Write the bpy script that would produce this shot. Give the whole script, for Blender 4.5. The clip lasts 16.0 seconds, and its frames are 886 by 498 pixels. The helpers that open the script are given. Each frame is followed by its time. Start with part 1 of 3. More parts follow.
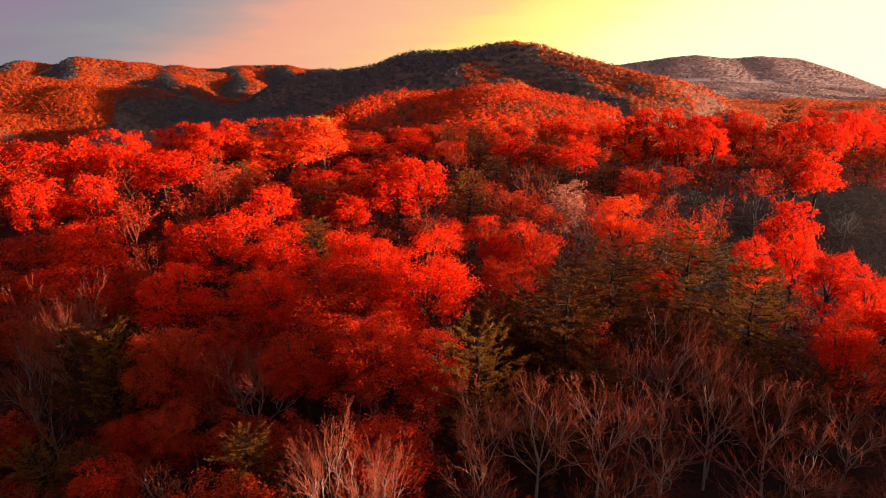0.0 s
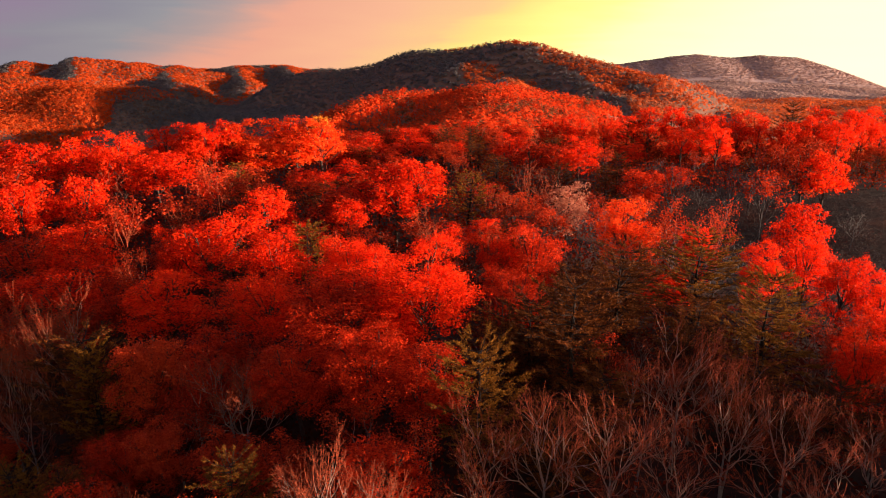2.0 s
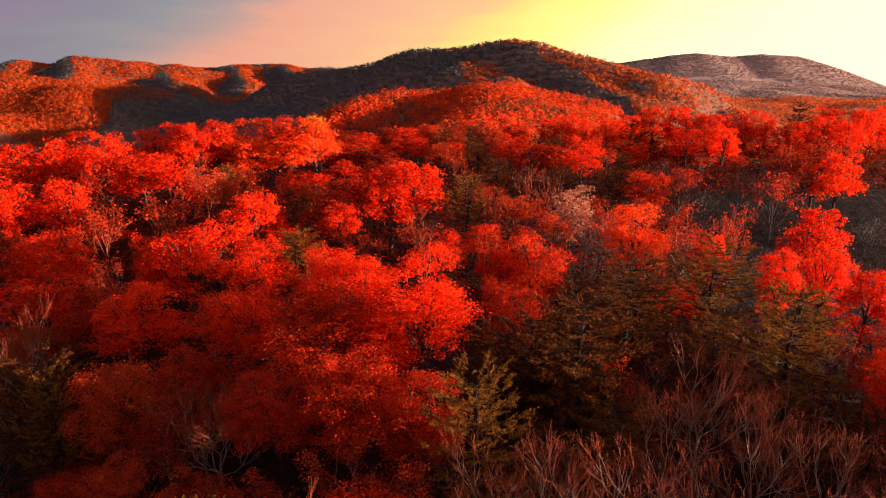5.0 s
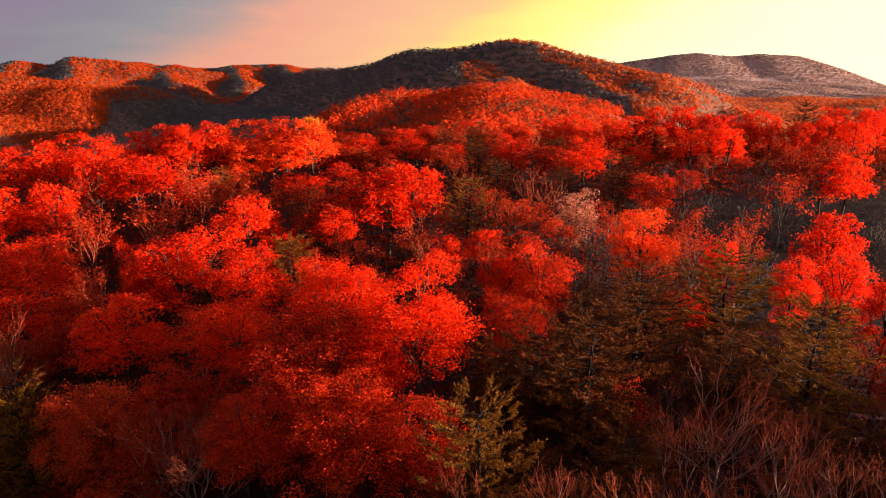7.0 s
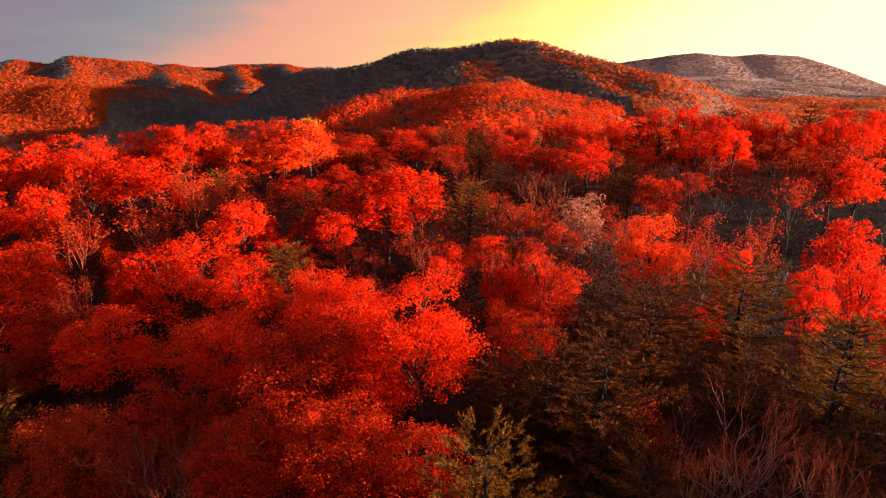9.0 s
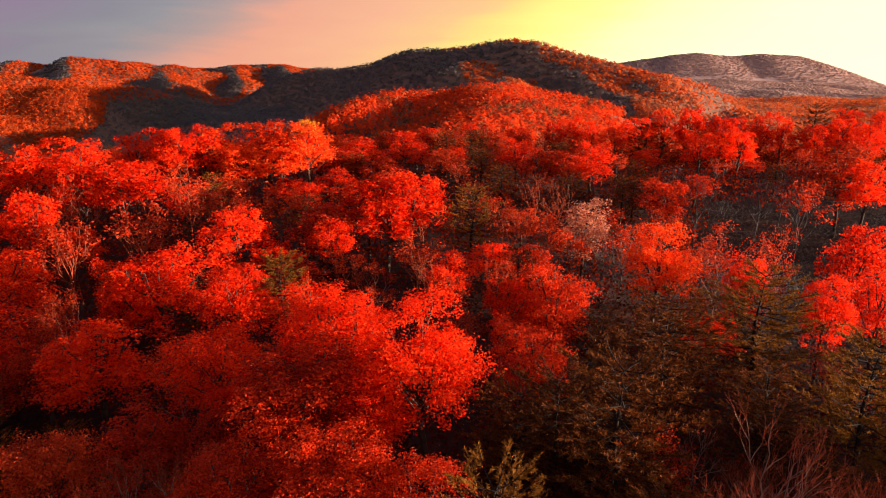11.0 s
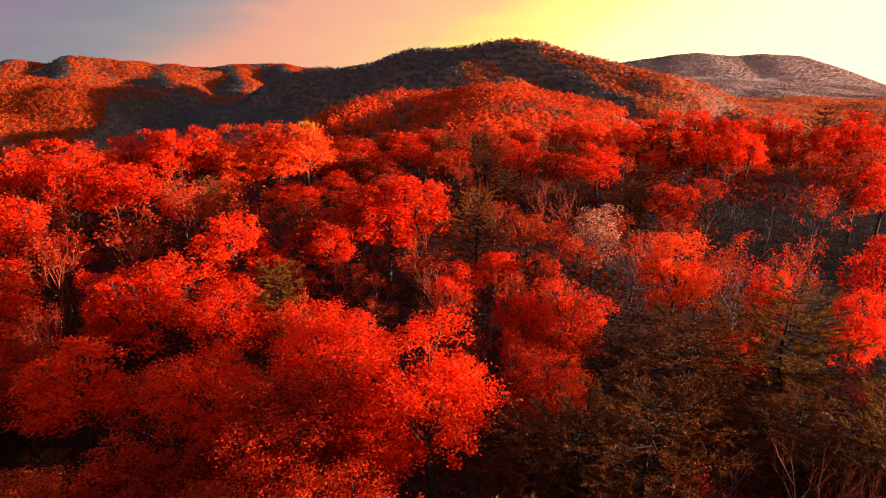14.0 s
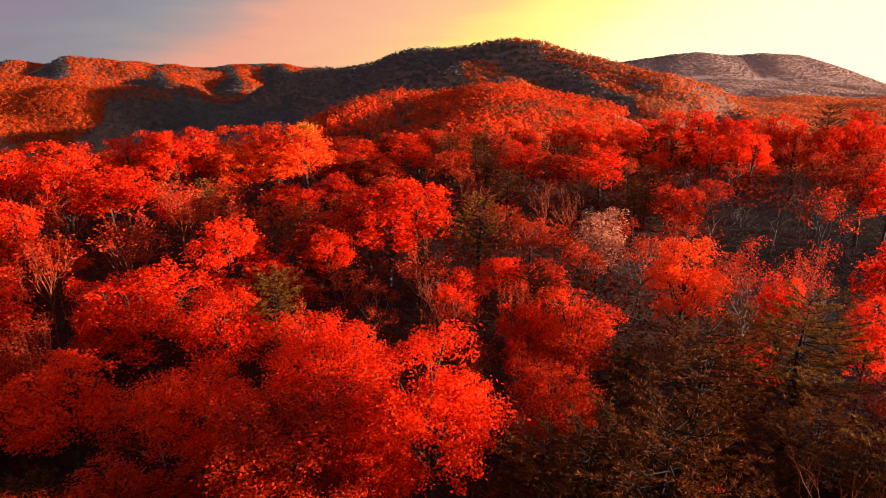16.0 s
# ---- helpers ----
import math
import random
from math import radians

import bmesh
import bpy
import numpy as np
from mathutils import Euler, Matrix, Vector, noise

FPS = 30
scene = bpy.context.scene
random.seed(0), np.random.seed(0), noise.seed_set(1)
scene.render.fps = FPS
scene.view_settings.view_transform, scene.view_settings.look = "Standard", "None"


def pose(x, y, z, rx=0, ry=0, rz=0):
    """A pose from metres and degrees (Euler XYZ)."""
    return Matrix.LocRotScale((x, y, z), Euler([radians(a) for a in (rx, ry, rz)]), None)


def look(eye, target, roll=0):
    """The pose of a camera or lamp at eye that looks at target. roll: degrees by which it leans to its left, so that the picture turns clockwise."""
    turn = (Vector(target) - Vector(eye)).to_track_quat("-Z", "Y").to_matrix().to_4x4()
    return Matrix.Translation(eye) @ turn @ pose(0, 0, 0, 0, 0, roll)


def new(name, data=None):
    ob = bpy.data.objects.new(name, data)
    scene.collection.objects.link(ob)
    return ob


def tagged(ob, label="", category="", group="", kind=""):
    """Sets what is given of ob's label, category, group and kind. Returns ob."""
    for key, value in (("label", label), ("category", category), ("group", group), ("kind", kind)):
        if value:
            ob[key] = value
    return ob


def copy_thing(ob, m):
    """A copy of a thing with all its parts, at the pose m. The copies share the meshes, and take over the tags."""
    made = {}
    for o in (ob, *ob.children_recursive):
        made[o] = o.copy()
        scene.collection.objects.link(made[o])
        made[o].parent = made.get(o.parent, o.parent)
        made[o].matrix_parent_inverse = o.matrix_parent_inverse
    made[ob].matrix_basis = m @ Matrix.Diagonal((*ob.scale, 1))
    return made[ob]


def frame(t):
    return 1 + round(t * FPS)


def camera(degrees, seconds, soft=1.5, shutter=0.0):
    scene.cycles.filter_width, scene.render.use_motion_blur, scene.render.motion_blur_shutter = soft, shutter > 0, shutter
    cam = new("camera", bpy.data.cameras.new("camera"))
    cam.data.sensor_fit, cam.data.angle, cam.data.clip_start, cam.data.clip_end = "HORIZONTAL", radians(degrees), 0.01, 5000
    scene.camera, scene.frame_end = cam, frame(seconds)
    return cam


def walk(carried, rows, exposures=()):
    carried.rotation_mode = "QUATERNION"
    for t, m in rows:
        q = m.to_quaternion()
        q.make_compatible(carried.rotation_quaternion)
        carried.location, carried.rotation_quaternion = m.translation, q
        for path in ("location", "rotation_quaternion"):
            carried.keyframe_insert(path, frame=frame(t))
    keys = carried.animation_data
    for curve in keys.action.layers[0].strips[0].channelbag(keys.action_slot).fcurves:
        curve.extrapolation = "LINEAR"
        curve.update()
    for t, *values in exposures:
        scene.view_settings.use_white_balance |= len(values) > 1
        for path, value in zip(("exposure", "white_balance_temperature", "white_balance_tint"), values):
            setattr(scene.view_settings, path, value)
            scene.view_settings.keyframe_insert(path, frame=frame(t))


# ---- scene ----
cam = camera(74.0, 16.0, soft=1.0)
PATH = [
    (0, (0.53, -5.449, 40.366), (0.528, -3.54, 39.77), -0.0),
    (0.5, (0.585, -4.635, 40.329), (0.583, -2.725, 39.733), -0.1),
    (1, (0.607, -3.789, 40.251), (0.605, -1.88, 39.655), -0.0),
    (1.5, (0.618, -2.883, 40.222), (0.616, -0.974, 39.626), -0.1),
    (2, (0.642, -2.021, 40.186), (0.64, -0.112, 39.589), -0.1),
    (2.5, (0.683, -1.103, 40.156), (0.681, 0.806, 39.557), -0.0),
    (3, (0.742, -0.134, 40.088), (0.741, 1.775, 39.49), -0.0),
    (3.5, (0.839, 0.912, 40.019), (0.837, 2.821, 39.421), -0.1),
    (4, (0.972, 1.982, 39.972), (0.97, 3.89, 39.373), -0.1),
    (6.5, (1.353, 7.278, 39.82), (1.352, 9.186, 39.22), -0.1),
    (7, (1.294, 8.309, 39.769), (1.292, 10.217, 39.17), -0.2),
    (7.5, (1.257, 9.186, 39.73), (1.255, 11.094, 39.13), -0.2),
    (8, (1.182, 10.119, 39.768), (1.179, 12.027, 39.168), -0.2),
    (8.5, (1.097, 11.059, 39.846), (1.095, 12.967, 39.246), -0.2),
    (9, (1.007, 12.103, 39.892), (1.007, 14.011, 39.292), -0.1),
    (9.2, (0.974, 12.475, 39.906), (0.976, 14.384, 39.308), -0.1),
    (11.5, (0.622, 16.468, 40.219), (0.622, 18.376, 39.619), -0.2),
    (12, (0.507, 17.363, 40.275), (0.507, 19.271, 39.675), -0.2),
    (12.5, (0.435, 18.156, 40.269), (0.435, 20.064, 39.669), -0.2),
    (13, (0.235, 18.937, 40.298), (0.235, 20.844, 39.697), -0.1),
    (13.5, (0.104, 19.588, 40.292), (0.104, 21.496, 39.691), -0.2),
    (14, (-0.009, 20.294, 40.27), (-0.009, 22.201, 39.669), -0.1),
    (14.5, (-0.102, 20.865, 40.277), (-0.102, 22.772, 39.675), -0.2),
    (15, (-0.149, 21.464, 40.325), (-0.149, 23.371, 39.723), -0.2),
    (15.5, (-0.171, 22.115, 40.381), (-0.171, 24.022, 39.779), -0.2),
    (16, (-0.235, 22.835, 40.417), (-0.235, 24.742, 39.815), -0.2),
]
walk(cam, [(t, look(eye, target, lean)) for t, eye, target, lean in PATH])


# ---- world, sun, exposure ----
SUN_AZ, SUN_EL = 99.0, 6.2          # degrees to the right of straight ahead, degrees above the horizon
sun_dir = Vector((math.sin(radians(SUN_AZ)) * math.cos(radians(SUN_EL)),
                  math.cos(radians(SUN_AZ)) * math.cos(radians(SUN_EL)), math.sin(radians(SUN_EL))))
sun_data = bpy.data.lights.new("sun", "SUN")
sun_data.energy, sun_data.angle, sun_data.color = 5.0, radians(0.6), (1.0, 0.79, 0.60)
sun = new("sun", sun_data)
sun.matrix_world = look((200, 80, 120), Vector((200, 80, 120)) - sun_dir)


def node(tree, kind, **values):
    n = tree.nodes.new(kind)
    for key, value in values.items():
        if key in n.inputs:
            n.inputs[key].default_value = value
    return n


def ramp(tree, stops, source):
    n = tree.nodes.new("ShaderNodeValToRGB")
    while len(n.color_ramp.elements) < len(stops):
        n.color_ramp.elements.new(0.5)
    for e, (at, colour) in zip(n.color_ramp.elements, stops):
        e.position, e.color = at, (*colour, 1)
    tree.links.new(source, n.inputs["Fac"])
    return n.outputs["Color"]


def mixed(tree, fac, a, b, blend="MIX"):
    n = tree.nodes.new("ShaderNodeMix")
    n.data_type, n.blend_type = "RGBA", blend
    for index, value in ((0, fac), (6, a), (7, b)):
        if isinstance(value, bpy.types.NodeSocket):
            tree.links.new(value, n.inputs[index])
        else:
            n.inputs[index].default_value = value if index == 0 else (*value, 1)
    return n.outputs[2]


def math_node(tree, operation, a, b=0.0, clamp=False):
    n = tree.nodes.new("ShaderNodeMath")
    n.operation, n.use_clamp = operation, clamp
    for index, value in ((0, a), (1, b)):
        if isinstance(value, bpy.types.NodeSocket):
            tree.links.new(value, n.inputs[index])
        else:
            n.inputs[index].default_value = value
    return n.outputs[0]


world = bpy.data.worlds.new("evening_sky")
scene.world = world
world.use_nodes = True
wt = world.node_tree
wt.nodes.clear()
sky = wt.nodes.new("ShaderNodeTexSky")
sky.sky_type, sky.sun_disc = "NISHITA", False
sky.sun_elevation, sky.sun_rotation = radians(SUN_EL), radians(SUN_AZ)
coord = wt.nodes.new("ShaderNodeTexCoord")
# thin veils of cloud shift the sunset colours a little
veil = wt.nodes.new("ShaderNodeTexNoise")
veil.inputs["Scale"].default_value, veil.inputs["Detail"].default_value, veil.inputs["Distortion"].default_value = 4.0, 9.0, 0.6
stretch = wt.nodes.new("ShaderNodeMapping")
stretch.inputs["Scale"].default_value, stretch.inputs["Rotation"].default_value = (1.2, 1.2, 9.0), (0.0, 0.35, 0.0)
wt.links.new(coord.outputs["Generated"], stretch.inputs["Vector"])
wt.links.new(stretch.outputs["Vector"], veil.inputs["Vector"])
dot = wt.nodes.new("ShaderNodeVectorMath")
dot.operation = "DOT_PRODUCT"
wt.links.new(coord.outputs["Generated"], dot.inputs[0])
dot.inputs[1].default_value = (math.sin(radians(107)), math.cos(radians(107)), 0.12)      # middle of the evening glow
near_sun = math_node(wt, "MULTIPLY_ADD", dot.outputs["Value"], 0.5)
near_sun.node.inputs[2].default_value = 0.5
wisp = math_node(wt, "MULTIPLY", math_node(wt, "SUBTRACT", veil.outputs["Fac"], 0.5), 0.06)
near_sun = math_node(wt, "ADD", near_sun, wisp)
split = wt.nodes.new("ShaderNodeSeparateXYZ")
wt.links.new(coord.outputs["Generated"], split.inputs[0])
# higher up the sunset colours draw in towards the sun
lifted = math_node(wt, "MULTIPLY", math_node(wt, "MINIMUM", math_node(wt, "MAXIMUM", split.outputs["Z"], 0.0), 0.3), 0.8)
near_sun = math_node(wt, "SUBTRACT", near_sun, lifted)
glow = ramp(wt, [(0.0, (0.28, 0.18, 0.33)), (0.05, (0.28, 0.205, 0.31)), (0.085, (0.265, 0.245, 0.31)), (0.12, (0.31, 0.295, 0.335)), (0.152, (0.50, 0.34, 0.325)),
                 (0.19, (0.90, 0.40, 0.28)), (0.26, (1.0, 0.50, 0.30)), (0.317, (1.03, 0.62, 0.28)), (0.348, (1.05, 0.82, 0.25)), (0.38, (1.1, 1.0, 0.28)),
                 (0.42, (1.15, 1.08, 0.38)), (0.465, (1.25, 1.18, 0.60)), (0.55, (1.32, 1.26, 0.78)), (0.70, (1.35, 1.3, 0.90))], near_sun)
height = math_node(wt, "MULTIPLY", math_node(wt, "SUBTRACT", split.outputs["Z"], 0.12, True), 1.8, True)
glow = mixed(wt, height, glow, (0.27, 0.29, 0.47))
nish = mixed(wt, 1.0, sky.outputs["Color"], (0.08, 0.08, 0.08), "MULTIPLY")
glow = mixed(wt, 0.12, glow, nish)
background = wt.nodes.new("ShaderNodeBackground")
background.inputs["Strength"].default_value = 0.283
wt.links.new(glow, background.inputs["Color"])
world_out = wt.nodes.new("ShaderNodeOutputWorld")
wt.links.new(background.outputs[0], world_out.inputs["Surface"])
scene.view_settings.exposure = 1.93


# ---- materials ----
def blank(name):
    m = bpy.data.materials.new(name)
    m.use_nodes = True
    m.node_tree.nodes.clear()
    return m, m.node_tree


def finish(t, shader):
    out = t.nodes.new("ShaderNodeOutputMaterial")
    t.links.new(shader, out.inputs["Surface"])


def noise_at(t, scale, detail=3.0, vector=None):
    n = t.nodes.new("ShaderNodeTexNoise")
    n.inputs["Scale"].default_value, n.inputs["Detail"].default_value = scale, detail
    if vector is None:
        geo = t.nodes.new("ShaderNodeNewGeometry")
        vector = geo.outputs["Position"]
    t.links.new(vector, n.inputs["Vector"])
    return n.outputs["Fac"]


def leaf_material(name, dull, main, bright, through_light=0.45, flicker=0.58):
    """Leaves: leaf by leaf, branch by branch and tree by tree the colour wanders from dull to bright; some light shines through."""
    m, t = blank(name)
    geo = t.nodes.new("ShaderNodeNewGeometry")
    info = t.nodes.new("ShaderNodeObjectInfo")
    patch = noise_at(t, 0.55, 3.0)
    value = math_node(t, "ADD", math_node(t, "MULTIPLY", geo.outputs["Random Per Island"], flicker), math_node(t, "MULTIPLY", patch, 0.92 - flicker))
    value = math_node(t, "ADD", value, math_node(t, "MULTIPLY", math_node(t, "SUBTRACT", info.outputs["Random"], 0.35), 0.25))
    colour = ramp(t, [(0.22, dull), (0.48, main), (0.78, bright)], value)
    diffuse = t.nodes.new("ShaderNodeBsdfPrincipled")
    diffuse.inputs["Roughness"].default_value = 0.60
    diffuse.inputs["Specular IOR Level"].default_value = 0.045
    t.links.new(colour, diffuse.inputs["Base Color"])
    glowing = t.nodes.new("ShaderNodeBsdfTranslucent")
    t.links.new(colour, glowing.inputs["Color"])
    mix = t.nodes.new("ShaderNodeMixShader")
    mix.inputs[0].default_value = through_light
    t.links.new(diffuse.outputs[0], mix.inputs[1])
    t.links.new(glowing.outputs[0], mix.inputs[2])
    finish(t, mix.outputs[0])
    return m


def rough_material(name, stops, scale, fine, bump, roughness=0.9):
    m, t = blank(name)
    a, b = noise_at(t, scale, 5.0), noise_at(t, fine, 4.0)
    value = math_node(t, "ADD", math_node(t, "MULTIPLY", a, 0.6), math_node(t, "MULTIPLY", b, 0.4))
    shader = t.nodes.new("ShaderNodeBsdfPrincipled")
    shader.inputs["Roughness"].default_value = roughness
    shader.inputs["Specular IOR Level"].default_value = 0.14
    t.links.new(ramp(t, stops, value), shader.inputs["Base Color"])
    relief = t.nodes.new("ShaderNodeBump")
    relief.inputs["Strength"].default_value, relief.inputs["Distance"].default_value = 0.6, bump
    t.links.new(b, relief.inputs["Height"])
    t.links.new(relief.outputs[0], shader.inputs["Normal"])
    finish(t, shader.outputs[0])
    return m


SCARLET = leaf_material("scarlet_leaves", (0.40, 0.013, 0.003), (0.88, 0.027, 0.004), (0.95, 0.058, 0.007), 0.48)
FLAME = leaf_material("flame_leaves", (0.58, 0.022, 0.004), (0.88, 0.058, 0.007), (0.95, 0.105, 0.013), 0.45)
MAROON = leaf_material("maroon_leaves", (0.19, 0.011, 0.003), (0.52, 0.024, 0.005), (0.74, 0.046, 0.009))
RUSSET = leaf_material("russet_leaves", (0.24, 0.018, 0.005), (0.50, 0.034, 0.008), (0.66, 0.070, 0.016))
PALE = leaf_material("pale_leaves", (0.26, 0.062, 0.034), (0.40, 0.120, 0.070), (0.54, 0.19, 0.115))
EMBER = leaf_material("ember_leaves", (0.20, 0.013, 0.004), (0.48, 0.028, 0.007), (0.66, 0.060, 0.014))
GOLD = leaf_material("golden_leaves", (0.42, 0.10, 0.012), (0.72, 0.20, 0.020), (0.85, 0.34, 0.035))
OLIVE = leaf_material("olive_needles", (0.085, 0.026, 0.005), (0.175, 0.060, 0.008), (0.31, 0.118, 0.014), 0.25, 0.45)
NEEDLES = leaf_material("pine_needles", (0.026, 0.007, 0.003), (0.105, 0.027, 0.005), (0.26, 0.066, 0.010), 0.15, 0.42)
TWIG = rough_material("red_twigs", [(0.3, (0.12, 0.026, 0.012)), (0.7, (0.34, 0.052, 0.019))], 0.8, 9.0, 0.01)
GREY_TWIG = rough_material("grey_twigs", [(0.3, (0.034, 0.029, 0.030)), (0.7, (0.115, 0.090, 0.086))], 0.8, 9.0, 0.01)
BARK = rough_material("oak_bark", [(0.3, (0.022, 0.014, 0.011)), (0.7, (0.075, 0.046, 0.036))], 1.2, 14.0, 0.02)
PALE_BARK = rough_material("weathered_bark", [(0.3, (0.09, 0.070, 0.064)), (0.7, (0.27, 0.195, 0.175))], 0.8, 12.0, 0.02)
BRANCH = rough_material("branch_bark", [(0.3, (0.13, 0.068, 0.052)), (0.7, (0.32, 0.155, 0.115))], 0.8, 12.0, 0.02)
PINE_BARK = rough_material("pine_bark", [(0.3, (0.010, 0.006, 0.005)), (0.7, (0.030, 0.017, 0.012))], 1.5, 10.0, 0.03)
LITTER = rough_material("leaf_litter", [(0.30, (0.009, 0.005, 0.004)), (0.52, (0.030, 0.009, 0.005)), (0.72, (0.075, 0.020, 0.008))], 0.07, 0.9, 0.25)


# beyond the valley the ground is lighter brown; the far mountain's is paled for haze
lt = LITTER.node_tree
where = lt.nodes.new("ShaderNodeSeparateXYZ")
lt.links.new(lt.nodes.new("ShaderNodeNewGeometry").outputs["Position"], where.inputs[0])
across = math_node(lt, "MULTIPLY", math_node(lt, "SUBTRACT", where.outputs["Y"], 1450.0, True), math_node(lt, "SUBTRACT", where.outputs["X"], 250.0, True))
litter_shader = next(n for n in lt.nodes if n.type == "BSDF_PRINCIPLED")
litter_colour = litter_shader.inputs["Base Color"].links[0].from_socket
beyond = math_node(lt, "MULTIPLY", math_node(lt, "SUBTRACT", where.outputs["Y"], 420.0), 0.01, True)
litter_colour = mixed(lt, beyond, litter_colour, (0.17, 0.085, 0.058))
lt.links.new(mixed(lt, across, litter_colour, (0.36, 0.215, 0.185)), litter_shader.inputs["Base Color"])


def woods_material(name, stops, patch_scale):
    """Far crowns: whole trees and groups of trees differ in colour."""
    m, t = blank(name)
    geo = t.nodes.new("ShaderNodeNewGeometry")
    tree_scale, group_scale = noise_at(t, patch_scale, 1.0), noise_at(t, patch_scale * 0.17, 3.0)
    value = math_node(t, "ADD", math_node(t, "MULTIPLY", tree_scale, 0.5), math_node(t, "MULTIPLY", group_scale, 0.5))
    value = math_node(t, "ADD", value, math_node(t, "MULTIPLY", math_node(t, "SUBTRACT", geo.outputs["Random Per Island"], 0.5), 0.07))
    colour = ramp(t, stops, value)
    shader = t.nodes.new("ShaderNodeBsdfDiffuse")
    glowing = t.nodes.new("ShaderNodeBsdfTranslucent")
    t.links.new(colour, shader.inputs["Color"])
    t.links.new(colour, glowing.inputs["Color"])
    mix = t.nodes.new("ShaderNodeMixShader")
    mix.inputs[0].default_value = 0.5
    t.links.new(shader.outputs[0], mix.inputs[1])
    t.links.new(glowing.outputs[0], mix.inputs[2])
    finish(t, mix.outputs[0])
    return m


NEAR_WOODS = woods_material("spur_woods", [(0.34, (0.085, 0.060, 0.028)), (0.42, (0.28, 0.070, 0.030)), (0.50, (0.64, 0.044, 0.010)), (0.66, (0.84, 0.085, 0.018))], 0.13)
HILL_WOODS = woods_material("hill_woods", [(0.32, (0.24, 0.075, 0.028)), (0.42, (0.42, 0.062, 0.015)), (0.54, (0.58, 0.060, 0.010)), (0.68, (0.62, 0.115, 0.030))], 0.09)
MOUNTAIN_WOODS = woods_material("mountain_woods", [(0.30, (0.22, 0.125, 0.090)), (0.43, (0.40, 0.110, 0.050)), (0.52, (0.55, 0.088, 0.022)), (0.68, (0.62, 0.110, 0.028))], 0.09)
# near saplings: colours lowered to near black for the shade between trunks
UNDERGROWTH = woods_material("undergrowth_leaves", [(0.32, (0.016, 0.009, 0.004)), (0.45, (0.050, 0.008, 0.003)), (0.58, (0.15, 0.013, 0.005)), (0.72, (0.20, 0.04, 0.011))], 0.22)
# grey of bare trees, with the shade of the far slopes put into it
FLANK_WOODS = woods_material("shaded_leafless_woods", [(0.30, (0.105, 0.094, 0.098)), (0.50, (0.150, 0.122, 0.116)), (0.66, (0.20, 0.140, 0.118)), (0.80, (0.29, 0.135, 0.075))], 0.09)
# dark slate: the hollow's shade is part of this thicket's colour
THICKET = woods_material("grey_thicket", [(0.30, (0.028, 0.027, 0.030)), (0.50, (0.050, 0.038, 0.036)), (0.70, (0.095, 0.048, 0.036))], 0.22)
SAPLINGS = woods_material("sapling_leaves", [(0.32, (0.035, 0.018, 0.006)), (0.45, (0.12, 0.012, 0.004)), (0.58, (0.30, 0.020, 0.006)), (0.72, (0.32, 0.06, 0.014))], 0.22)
# haze is mixed into these pale, even browns
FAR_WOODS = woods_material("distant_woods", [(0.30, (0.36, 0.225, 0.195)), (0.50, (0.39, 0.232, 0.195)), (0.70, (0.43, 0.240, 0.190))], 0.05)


# ---- the lie of the land ----
def ridge_height(x, y, crest, slope, fade):
    """Height of a ridge with a straight-segment crest (x, y, z), falling off on both sides and rounded at the top."""
    best = np.full(np.shape(x), -1e9)
    for (x0, y0, z0), (x1, y1, z1) in zip(crest, crest[1:]):
        dx, dy = x1 - x0, y1 - y0
        u = np.clip(((x - x0) * dx + (y - y0) * dy) / (dx * dx + dy * dy), 0, 1)
        d = np.hypot(x - x0 - u * dx, y - y0 - u * dy)
        best = np.maximum(best, z0 + u * (z1 - z0) - slope * (np.sqrt(d * d + fade * fade) - fade))
    return best


# crests of the ridges, x, y, z
CENTRAL = [(-676, 1600, -487.2), (-507, 1540, -346.4), (-342, 1440, 18.1), (-211, 1350, 26.4), (-100, 1250, 52.7), (-26, 1180, 64.9), (73, 1080, 73.5), (112, 1040, 74.8), (150, 1010, 68.2), (190, 980, 54.7), (228, 950, 45.9), (259, 920, 40.5), (293, 880, 32.8), (315, 830, -63.1), (329, 770, -90.6), (334, 700, -13.0)]
RIB = [(89, 900, 8), (80, 760, 12), (48, 690, 14.3), (10, 640, 5.8), (-18, 600, 8.3), (-43, 560, 11.5), (-60, 510, 8.2), (-67, 450, -4.0)]
NECK = [(66, 650, 14), (48, 480, 6), (30, 360, 2), (20, 250, 2)]
SHOULDER = [(112, 1030, 72), (182, 930, 32), (209, 860, 17), (231, 770, 1), (243, 690, -12)]
WEST_HILL = [(-1594, 1300, 37), (-1159, 1290, 33), (-904, 1260, 15.6), (-837, 1245, 13.3), (-773, 1230, -11.7), (-709, 1215, -2.1), (-646, 1200, -2.2), (-584, 1185, -215.1), (-522, 1165, -172.2), (-474, 1145, -238.5)]
WEST_RANGE = [(-1896, 1750, 34), (-1576, 1750, 30), (-1254, 1750, -11.7), (-1157, 1750, 48.8), (-1066, 1750, 34.0), (-995, 1750, 54.8), (-954, 1760, -119.5), (-885, 1780, 41.8), (-813, 1800, 39.1), (-732, 1800, 25.6), (-684, 1800, -48.0), (-641, 1800, -496.4)]
NORTH_RANGE = [(-1095, 2050, 39.3), (-1019, 2050, 46.8), (-909, 2050, 27.5), (-760, 2050, 22.3), (-665, 2050, 39.1), (-571, 2050, 38.3), (-496, 2050, 28.5), (-422, 2050, 21.9), (0, 2100, -4.3)]
